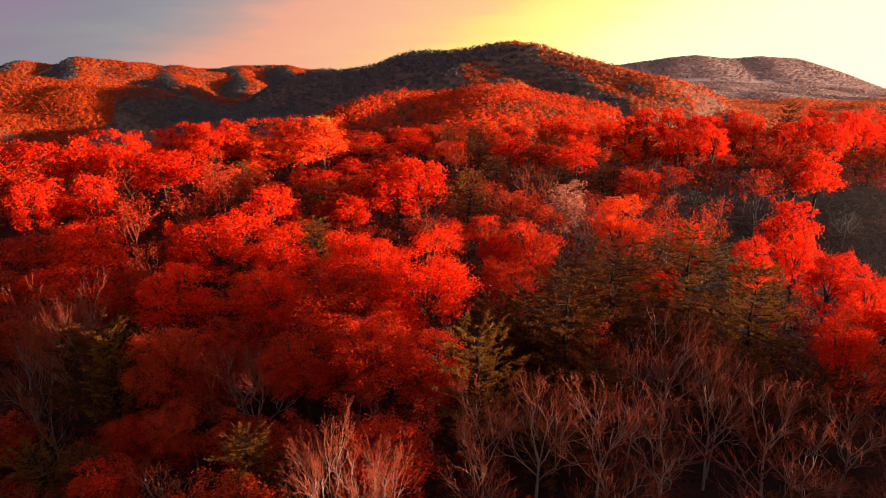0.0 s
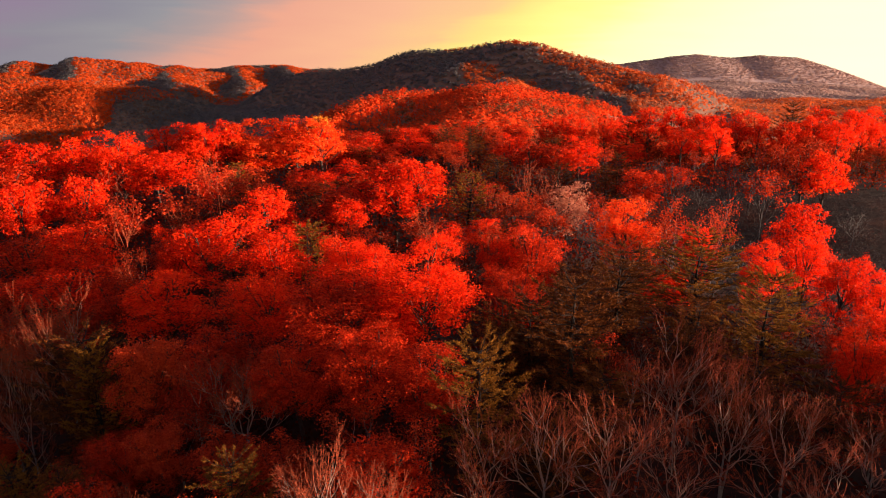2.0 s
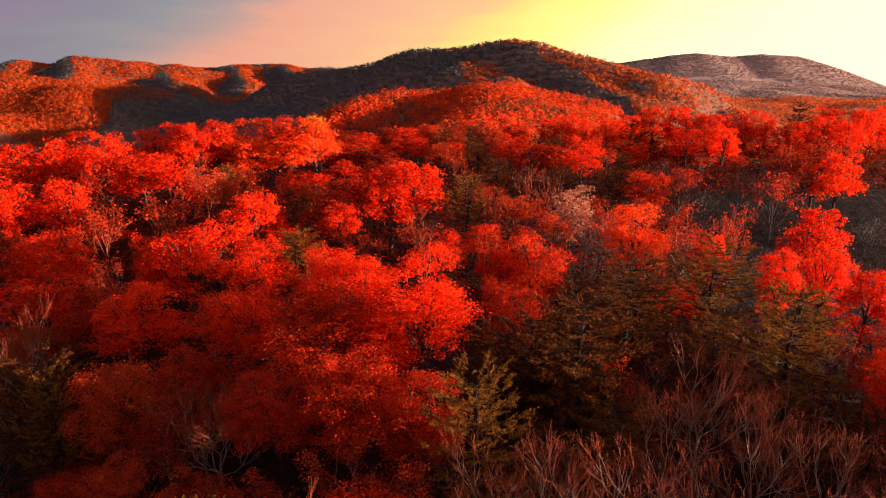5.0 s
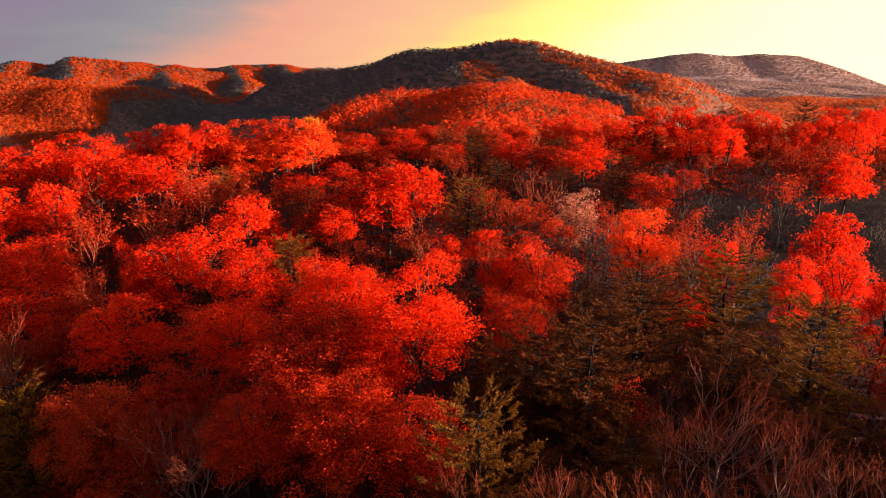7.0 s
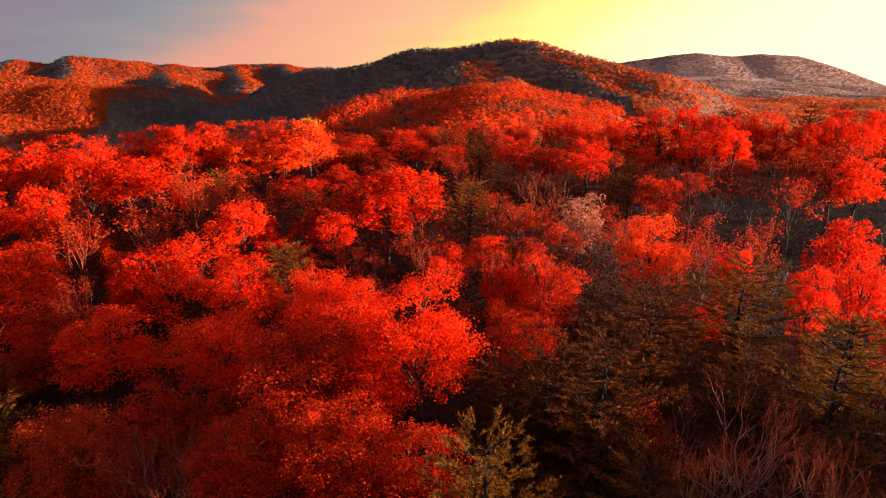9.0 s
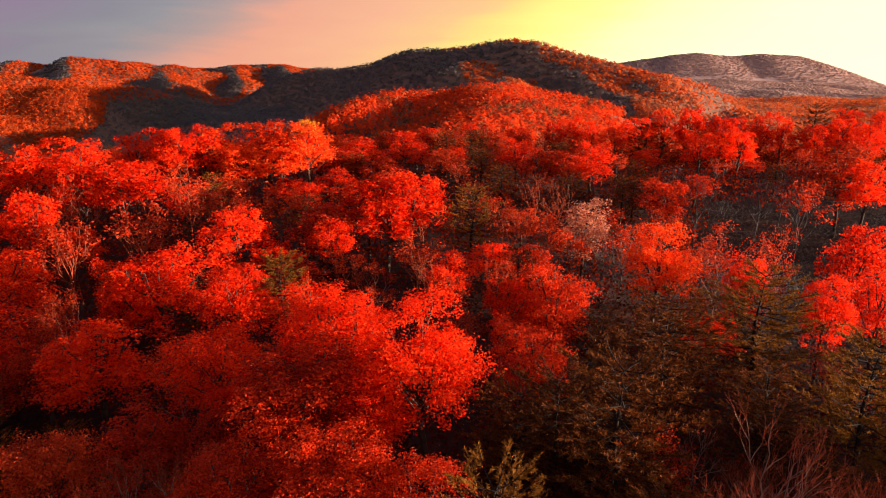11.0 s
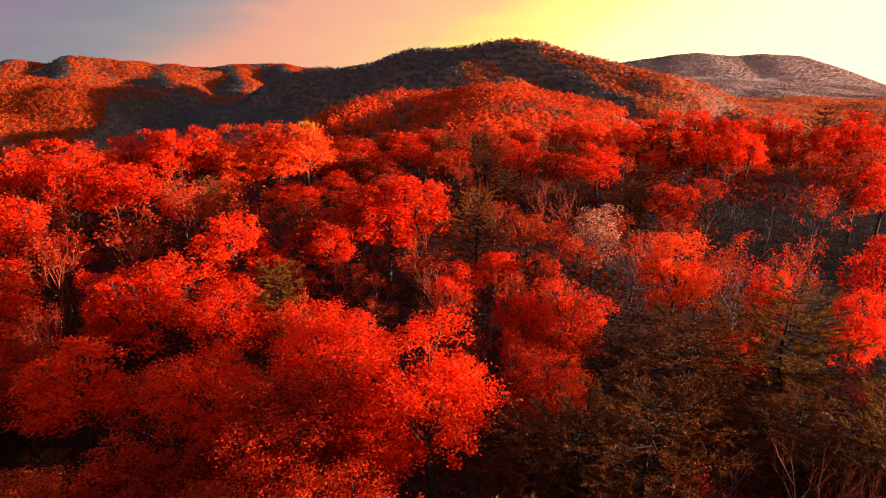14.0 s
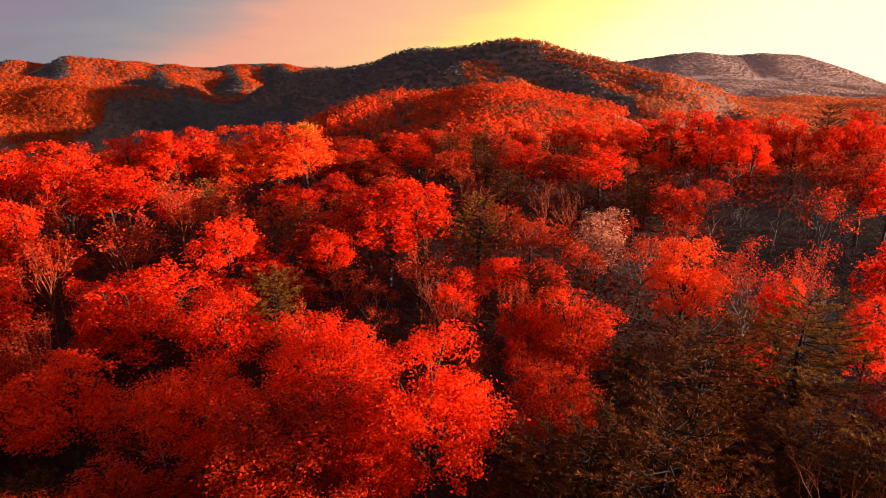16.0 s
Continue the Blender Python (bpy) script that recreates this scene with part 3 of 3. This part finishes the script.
# ---- the trees of the near hill, one by one ----
scarlet_oak(-121.6, 158, 20.8, 6.8)
scarlet_oak(-111.3, 159, 21.3, 6.8)
scarlet_oak(-102.5, 165, 21.7, 7.1)
scarlet_oak(-91.7, 167, 22.2, 7.1)
scarlet_oak(-89.6, 188, 21.3, 5.6)
scarlet_oak(-81.1, 187, 22.9, 5.6)
scarlet_oak(-72.6, 183, 21.7, 5.6)
scarlet_oak(-77.5, 188, 22.5, 6.0)
scarlet_oak(-68.5, 187, 23.1, 6.0)
scarlet_oak(-25.8, 210, 17.1, 7.0)
scarlet_oak(-17.5, 213, 13.5, 6.0)
scarlet_oak(-8.3, 218, 15.2, 6.0)
scarlet_oak(-5.6, 207, 14.0, 5.8)
scarlet_oak(3.1, 203, 15.5, 5.8)
scarlet_oak(23.6, 195, 18.2, 6.2)
maroon_oak(28.8, 185, 16.8, 5.6)
scarlet_oak(46.6, 260, 17.5, 5.4)
scarlet_oak(54.9, 264, 18.7, 5.4)
scarlet_oak(63.1, 265, 17.1, 5.4)
scarlet_oak(44.8, 188, 18.1, 7.4)
scarlet_oak(70.1, 252, 18.1, 7.0)
scarlet_oak(80.8, 256, 19.3, 7.0)
scarlet_oak(82.7, 238, 23.6, 6.8)
scarlet_oak(93.1, 238, 24.3, 6.8)
scarlet_oak(103.5, 235, 22.5, 6.8)
scarlet_oak(89.4, 218, 17.5, 6.7)
scarlet_oak(99.7, 213, 18.7, 6.7)
scarlet_oak(110.7, 238, 21.1, 5.7)
scarlet_oak(119.3, 238, 22.3, 5.7)
scarlet_oak(127.9, 238, 21.1, 5.7)
scarlet_oak(135.9, 231, 19.9, 5.9)
scarlet_oak(144.8, 231, 21.2, 5.9)
scarlet_oak(153.8, 229, 20.3, 5.9)
scarlet_oak(157.2, 248, 23.3, 6.2)
scarlet_oak(166.6, 241, 23.8, 6.2)
scarlet_oak(176.0, 246, 23.0, 6.2)
scarlet_oak(177.1, 250, 19.6, 5.8)
scarlet_oak(185.8, 249, 20.7, 5.8)
scarlet_oak(194.6, 254, 20.0, 5.8)
scarlet_oak(106.8, 160, 17.4, 6.6)
scarlet_oak(-14.6, 132, 18.6, 6.1)
scarlet_oak(-5.9, 131, 20.5, 7.5)
scarlet_oak(-10.1, 125, 15.7, 6.6)
scarlet_oak(-37.2, 118, 16.4, 6.2)
scarlet_oak(-19.6, 120, 13.5, 4.2)
scarlet_oak(-86.1, 154, 17.4, 6.1)
scarlet_oak(-76.9, 156, 18.1, 6.1)
scarlet_oak(-76.0, 160, 18.3, 7.3)
scarlet_oak(-90.7, 126, 16.2, 5.6)
scarlet_oak(-82.3, 130, 17.1, 5.6)
scarlet_oak(-90.3, 120, 16.0, 4.9)
scarlet_oak(-64.9, 98, 14.1, 6.5)
scarlet_oak(-38.5, 90, 17.4, 7.6)
scarlet_oak(-25.6, 84, 16.4, 5.6)
scarlet_oak(-45.1, 92, 15.3, 3.3)
scarlet_oak(-10.4, 71, 19.1, 6.1)
scarlet_oak(-0.7, 62, 21.3, 6.6)
scarlet_oak(8.0, 82, 16.8, 3.0)
maroon_oak(13.9, 81, 18.2, 4.4)
scarlet_oak(42.8, 92, 15.6, 3.3)
scarlet_oak(68.2, 106, 16.7, 4.9)
scarlet_oak(52.1, 88, 13.2, 3.8)
scarlet_oak(61.1, 90, 13.6, 4.4)
scarlet_oak(59.4, 79, 14.6, 4.3)
scarlet_oak(62.5, 74, 12.2, 4.0)
scarlet_oak(-23.5, 70, 14.5, 5.7)
scarlet_oak(-39.0, 75, 12.7, 6.6)
scarlet_oak(-59.3, 85, 10.8, 7.4)
scarlet_oak(-5.8, 60, 15.8, 3.5)
scarlet_oak(47.3, 56, 14.0, 3.7)
flame_oak(-65.7, 191, 23.0, 8.9)
flame_oak(-52.2, 195, 24.2, 8.9)
flame_oak(-38.7, 189, 23.7, 8.9)
flame_oak(-50.9, 192, 19.8, 7.2)
flame_oak(-46.0, 184, 18.4, 8.2)
flame_oak(-57.0, 183, 17.5, 7.0)
flame_oak(-40.0, 195, 21.3, 7.2)
golden_tree(-40.8, 200, 24.1, 4.1)
maroon_oak(-37.9, 198, 14.5, 6.3)
maroon_oak(-28.3, 197, 15.3, 6.3)
maroon_oak(37.0, 185, 16.3, 8.4)
maroon_oak(55.8, 160, 12.3, 6.4)
maroon_oak(-22.9, 125, 14.4, 6.6)
maroon_oak(-102.8, 135, 17.9, 7.0)
maroon_oak(-75.4, 100, 11.9, 6.6)
maroon_oak(9.4, 70, 15.1, 4.4)
maroon_oak(-11.7, 60, 17.2, 6.9)
maroon_oak(-48.6, 80, 10.1, 4.5)
maroon_oak(-7.2, 50, 15.5, 5.0)
maroon_oak(-0.8, 48, 14.9, 4.5)
maroon_oak(-14.2, 52, 13.6, 4.5)
pine(-25.5, 195, 14.4, 6.7)
pine(1.8, 205, 19.8, 5.6)
pine(10.3, 207, 20.2, 5.6)
pine(78.2, 240, 19.2, 8.1)
pine(154.0, 262, 24.6, 7.5)
pine(169.1, 265, 23.0, 5.1)
pine(53.1, 174, 15.4, 5.2)
pine(47.0, 164, 12.8, 5.0)
pine(12.0, 188, 16.5, 5.6)
pine(35.0, 170, 12.6, 5.0)
olive_pine(6.5, 128, 17.7, 6.1)
olive_pine(-23.2, 97, 14.3, 4.1)
pine(24.3, 72, 18.0, 6.6)
olive_pine(38.4, 80, 17.8, 6.6)
olive_pine(39.0, 62, 17.8, 5.6)
pine(14.4, 55, 19.7, 5.8)
pine(10.7, 60, 15.8, 4.0)
olive_pine(3.7, 44, 17.8, 4.2)
pine(-39.3, 57, 12.6, 6.4)
olive_pine(-37.6, 55, 12.0, 3.2)
thin_oak(95.5, 168, 17.9, 6.6)
russet_oak(105.5, 167, 19.6, 6.6)
thin_oak(85.5, 150, 14.0, 5.6)
flame_oak(32.5, 98, 18.2, 5.6)
russet_oak(-31.6, 56, 12.3, 4.5)
russet_oak(-35.5, 54, 1.6, 4.9)
bare_tree(23.0, 155, 16.5, 5.4)
bare_tree(27.6, 150, 15.5, 4.5)
bare_tree(65.1, 160, 14.7, 8.0)
bare_tree(83.1, 165, 16.4, 6.5)
bare_tree(94.8, 175, 15.8, 6.0)
bare_tree(13.7, 122, 15.0, 5.0)
bare_tree(-81.5, 140, 15.7, 8.4)
bare_tree(0.2, 88, 17.0, 4.6)
bare_tree(-50.7, 66, 15.1, 6.9)
bare_tree(-52.0, 60, 11.4, 4.8)
bare_tree(-21.5, 52, 13.0, 4.5)
bare_tree(-19.8, 50, 12.0, 4.4)
bare_tree(8.7, 38, 17.1, 4.4)
bare_tree(14.4, 39, 16.6, 3.6)
bare_tree(24.4, 50, 17.7, 4.9)
bare_tree(26.7, 44, 16.2, 3.7)
bare_tree(32.6, 44, 13.9, 4.0)
bare_tree(27.9, 46, 16.4, 3.0)
bare_tree(3.5, 35, 13.5, 2.9)
bare_tree(-5.6, 33, 14.0, 3.2)
bare_tree(-10.7, 36, 13.2, 2.5)
bare_tree(4.2, 40, 15.5, 2.9)
bare_tree(19.4, 46, 15.2, 3.0)
bare_tree(40.5, 44, 11.5, 3.8)
bare_tree(32.7, 38, 10.9, 3.4)
bare_tree(15.0, 34, 11.3, 3.3)
bare_tree(19.7, 38, 14.5, 4.0)
bare_tree(-44.1, 60, 17.5, 5.4)
bare_tree(-47.0, 56, 12.0, 3.6)
bare_tree(-7.3, 29.6, 17.3, 2.9)
bare_tree(-3.9, 30, 16.0, 2.9)
pale_tree(27.7, 124, 15.6, 5.2)
thin_oak(19.5, 121, 14.0, 4.6)
thin_oak(23.0, 115, 12.4, 4.6)
thin_oak(34.0, 119, 12.6, 4.2)
bare_tree(28.5, 112, 11.5, 4.4)
thin_oak(-54.8, 120, 16.6, 6.7)
thin_oak(-58.9, 150, 18.5, 6.7)
thin_oak(-49.2, 140, 15.7, 7.7)
thin_oak(-32.6, 135, 16.5, 6.1)
thin_oak(-63.2, 110, 15.7, 6.2)
thin_oak(-14.7, 78, 17.9, 2.9)
thin_oak(-46.3, 84, 13.6, 4.6)
thin_oak(-28.3, 73, 12.8, 4.2)
thin_oak(8.2, 84, 17.3, 3.5)
thin_oak(41.6, 98, 18.2, 6.1)
thin_oak(48.0, 96, 18.4, 4.0)
thin_oak(45.4, 50, 12.0, 3.5)
thin_oak(-1.7, 40, 12.7, 3.7)
thin_oak(-26.9, 50, 7.3, 5.1)
russet_oak(-26.3, 45, 8.0, 3.2)
maroon_oak(-30.7, 46, 7.0, 3.2)
thin_oak(-24.9, 51, 11.0, 3.4)
olive_pine(-58.3, 165, 13.9, 4.1)
olive_pine(-15.8, 36, 11.9, 2.8)
olive_pine(-40.8, 45, 3.9, 3.7)

# ---- lower trees between them, where the wood closes ----
fill = random.Random(9)
FILLING = True
row_y = 24.0
while row_y < 280:
    step = 5.4 + row_y * 0.03 if row_y < 66 else 7.0 + row_y * (0.032 if row_y < 120 else 0.045)
    half = 16 + 0.80 * (row_y + 6)
    col_x = -half
    while col_x < half:
        x, y = col_x + fill.uniform(-2, 2), row_y + fill.uniform(-2, 2)
        col_x += step
        if min((math.hypot(x - a, y - b) - 0.62 * r) for a, b, r in PLANTED) < (0.9 if row_y < 66 else 2.0 + row_y * 0.006):
            continue
        g = float(land(x, y))
        top, r = g + (fill.uniform(8.5, 12.0) if y < 62 else fill.uniform(9.5, 13.0)), fill.uniform(3.0, 4.2) + row_y * 0.008
        pick = fill.random()
        if 95 < y < 190 and x > 0.42 * y:          # its open, leafless bottom
            kinds = ((0.35, bare_tree),)
        elif in_hollow(x, y):                      # mostly leafless
            kinds = ((0.50, bare_tree), (0.76, thin_oak), (0.86, maroon_oak), (1.0, pine))
        elif 46 < y < 82 and 4 < x < 48:           # a stand of pines
            kinds = ((0.60, pine), (0.85, bare_tree), (1.0, thin_oak))
        elif y < 56 and x > 2:                     # leafless trees over the shaded slope
            kinds = ((0.82, bare_tree), (0.90, thin_oak), (1.0, pine))
        elif y < 60:
            kinds = ((0.12, maroon_oak), (0.24, russet_oak), (0.62, thin_oak), (0.93, bare_tree), (1.0, pine))
        else:
            kinds = ((0.22, scarlet_oak), (0.40, maroon_oak), (0.52, russet_oak), (0.82, thin_oak), (0.93, bare_tree), (1.0, pine))
        for limit, plant in kinds:
            if pick <= limit:
                plant(x, y, top, r)
                break
    row_y += step

for model in CLOSE_OAKS + FINE_OAKS + MID_OAKS + PLAIN_OAKS + BARE + FAR_BARE + THIN + FAR_THIN + PINES + FAR_PINES:
    for ob in list(model.children_recursive) + [model]:
        bpy.data.objects.remove(ob)


# ---- the far woods ----
def woods(name, label, crest, reach, spacing, height, width, cards, material, seed, keep, leaf=0.0, front=False):
    """Close-standing crowns over a ridge: each crown a dome of leaf sprays; all of one hillside together."""
    rng = np.random.default_rng(seed)
    xs, ys = [c[0] for c in crest], [c[1] for c in crest]
    px, py = np.meshgrid(np.arange(min(xs) - reach, max(xs) + reach, spacing), np.arange(min(ys) - reach, max(ys) + reach, spacing))
    px = px.ravel() + rng.uniform(-0.45, 0.45, px.size) * spacing
    py = py.ravel() + rng.uniform(-0.45, 0.45, py.size) * spacing
    near = np.full(px.shape, 1e9)
    for (x0, y0, _), (x1, y1, _) in zip(crest, crest[1:]):
        dx, dy = x1 - x0, y1 - y0
        u = np.clip(((px - x0) * dx + (py - y0) * dy) / (dx * dx + dy * dy), 0, 1)
        near = np.minimum(near, np.hypot(px - x0 - u * dx, py - y0 - u * dy))
    order = np.argsort(xs)
    behind = py - np.interp(px, np.array(xs)[order], np.array(ys)[order])
    ok = (near < reach) & keep(px, py) & ((behind < 60) | (not front))
    px, py = px[ok], py[ok]
    pz = land(px, py)
    n = len(px)
    size = rng.uniform(0.7, 1.3, n)
    d = rng.normal(size=(n, cards, 3))
    d[..., 2] = np.abs(d[..., 2]) * 0.9 + 0.05
    d /= np.linalg.norm(d, axis=2, keepdims=True)
    r = (0.55 + 0.5 * rng.random((n, cards)))[..., None]
    p = d * r * np.array([width / 2, width / 2, height * 0.68]) * size[:, None, None]
    p = p + np.stack([px, py, pz + height * (0.12 if front else 0.27)], -1)[:, None, :]
    nor = d + np.array([0, 0, 0.3]) + 0.3 * rng.normal(size=d.shape)
    if front:          # closed canopy: the sprays lie along the hillside
        rise = np.stack([land(px - 12, py) - land(px + 12, py), land(px, py - 12) - land(px, py + 12), np.full(n, 24.0)], -1)
        nor = 0.9 * (rise / np.linalg.norm(rise, axis=1, keepdims=True))[:, None, :] + 0.85 * d + 0.2 * rng.normal(size=d.shape)
    v, f = leaf_cards(p.reshape(-1, 3), nor.reshape(-1, 3), leaf or width * 0.36, rng, 0.75)
    ob = new(name, mesh_of(name, v, f, material))
    return tagged(ob, label, "woods", kind="stuff")


def hill_side(x, y):
    """The west side of the valley, red-leaved; its edge is drawn along the mountain's shadow."""
    return x < -(0.64 - 0.0004 * np.maximum(y - 850, 0)) * y + 22 * np.sin(y / 31.0) + 12 * np.sin(x / 17.0)


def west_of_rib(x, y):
    """The leafless north-western flank of the central mountain, beyond the rib's foot; its grey includes shade."""
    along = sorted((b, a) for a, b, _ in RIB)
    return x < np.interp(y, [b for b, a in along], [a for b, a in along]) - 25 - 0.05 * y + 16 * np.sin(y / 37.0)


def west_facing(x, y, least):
    """Slopes that turn away from the evening sun; their bare trees are greyed as shade."""
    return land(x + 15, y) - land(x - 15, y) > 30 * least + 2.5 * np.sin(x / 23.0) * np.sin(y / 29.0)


woods("spur_woods", "red and orange autumn trees crowding a low spur", RIB[2:] + NECK[1:], 150, 6.8, 12.0, 7.6, 32, NEAR_WOODS, 101,
      lambda x, y: (y > 282) & (y < 700) & (np.abs(x) < 0.8 * y), 2.2)
woods("mountain_woods", "russet and brown woods over the central mountain's sunny side", CENTRAL, 420, 9.4, 8.0, 11.5, 24, MOUNTAIN_WOODS, 102,
      lambda x, y: (y > 480) & ((y > 690) | (np.abs(x - 60) > 150)) & (x > -0.8 * y) & ~west_of_rib(x, y) & ~west_facing(x, y, 0.16), 3.3, True)
woods("mountain_woods", "leafless woods on the mountain's flank, slate grey to deepen its shade", CENTRAL, 420, 10.2, 8.5, 12.0, 22, FLANK_WOODS, 113,
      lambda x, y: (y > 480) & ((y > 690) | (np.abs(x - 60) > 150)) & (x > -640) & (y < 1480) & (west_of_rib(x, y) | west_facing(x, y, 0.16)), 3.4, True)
woods("west_hill_woods", "sunlit orange-red woods on the western hill", WEST_HILL, 270, 8.8, 8.5, 10.8, 28, HILL_WOODS, 103,
      lambda x, y: (x > -0.82 * y) & (x < -430) & ((land(x, y) > -26) | hill_side(x, y)), 3.4, True)
woods("range_woods", "orange-brown woods on the range behind the valley", WEST_RANGE, 440, 10.4, 7.5, 12.5, 16, HILL_WOODS, 104,
      lambda x, y: (x > -0.82 * y) & (y > 1400) & ~west_facing(x, y, 0.03), 4.8, True)
woods("range_woods", "leafless woods on the range's western slopes, slate grey to deepen their shade", WEST_RANGE, 440, 10.4, 7.5, 12.5, 16, FLANK_WOODS, 116,
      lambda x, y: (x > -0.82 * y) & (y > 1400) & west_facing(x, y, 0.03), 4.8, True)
woods("range_woods", "hazy brown woods on the northern range", NORTH_RANGE, 200, 11.0, 7.5, 13.0, 15, HILL_WOODS, 105,
      lambda x, y: (y < 2120) & ~west_facing(x, y, 0.03), 5.0, True)
woods("range_woods", "leafless woods on the northern range's western slopes, slate grey to deepen their shade", NORTH_RANGE, 200, 11.0, 7.5, 13.0, 15, FLANK_WOODS, 117,
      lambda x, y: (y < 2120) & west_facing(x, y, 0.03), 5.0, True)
woods("far_mountain_woods", "brown leafless woods on the far mountain, paled to suggest haze", FAR_MOUNTAIN, 1250, 13.0, 1.7, 18.0, 14, FAR_WOODS, 106,
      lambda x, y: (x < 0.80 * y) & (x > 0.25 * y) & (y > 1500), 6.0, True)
# woods of the added, unseen hill; they raise its shadow edge
woods("east_hill_woods", "autumn woods on an added hill out of view, which shades the foreground", SHADE_HILL, 90, 8.0, 14.0, 9.0, 14, HILL_WOODS, 107,
      lambda x, y: (x > 85) & (y < 64) & (y > -200))
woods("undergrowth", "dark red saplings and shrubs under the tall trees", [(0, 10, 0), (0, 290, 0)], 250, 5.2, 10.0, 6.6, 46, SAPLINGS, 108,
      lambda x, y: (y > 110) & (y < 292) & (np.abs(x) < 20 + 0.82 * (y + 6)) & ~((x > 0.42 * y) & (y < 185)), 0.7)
woods("undergrowth", "leafless thicket in the hollow, its slate grey darkened as shade", [(0, 10, 0), (0, 290, 0)], 250, 4.2, 6.5, 5.2, 90, THICKET, 115,
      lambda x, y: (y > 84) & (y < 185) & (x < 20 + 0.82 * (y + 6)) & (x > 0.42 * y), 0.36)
woods("undergrowth", "thicket of saplings between the near trunks, coloured dark as shade", [(0, 10, 0), (0, 100, 0)], 120, 3.5, 7.5, 5.0, 56, UNDERGROWTH, 111,
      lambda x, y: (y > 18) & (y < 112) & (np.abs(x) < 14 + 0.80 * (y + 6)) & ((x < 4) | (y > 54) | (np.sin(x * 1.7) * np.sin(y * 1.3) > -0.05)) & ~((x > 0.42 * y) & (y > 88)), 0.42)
# the valley's shadow is coloured in: grey up to its edge, orange-red beyond
woods("valley_woods", "leafless woods along the valley bottom, slate grey where the mountain's shadow lies", [(-190, 330, 0), (-480, 820, 0), (-650, 1060, 0)], 280, 9.5, 10.5, 11.0, 18, FLANK_WOODS, 109,
      lambda x, y: (y > 300) & (y < 1200) & ~hill_side(x, y) & (x < -95) & ((y > 560) | (x < -0.22 * y)), 2.8)
woods("valley_woods", "orange-red woods low on the west side of the valley bottom", [(-190, 330, 0), (-480, 820, 0), (-650, 1060, 0)], 280, 9.5, 10.5, 11.0, 18, HILL_WOODS, 114,
      lambda x, y: (y > 300) & (y < 1200) & (x > -0.82 * y) & hill_side(x, y) & (x < -95) & ((y > 560) | (x < -0.22 * y)), 2.8)
woods("valley_woods", "shaded brown woods behind the eastern brow", [(330, 420, 0), (620, 900, 0), (900, 1400, 0)], 290, 11.0, 10.5, 12.5, 12, MOUNTAIN_WOODS, 110,
      lambda x, y: (y > 300) & (y < 1520) & (x < 0.80 * y) & (x > np.where(y > 680, 0.35, 0.42) * y), 3.2)
woods("slope_woods", "red and brown woods on the slope behind the clearing", [(0, -90, 0), (0, 20, 0)], 120, 7.0, 12.0, 8.0, 36, NEAR_WOODS, 112,
      lambda x, y: (y < 20) & (y > -120) & (np.abs(x) < 85), 1.1)
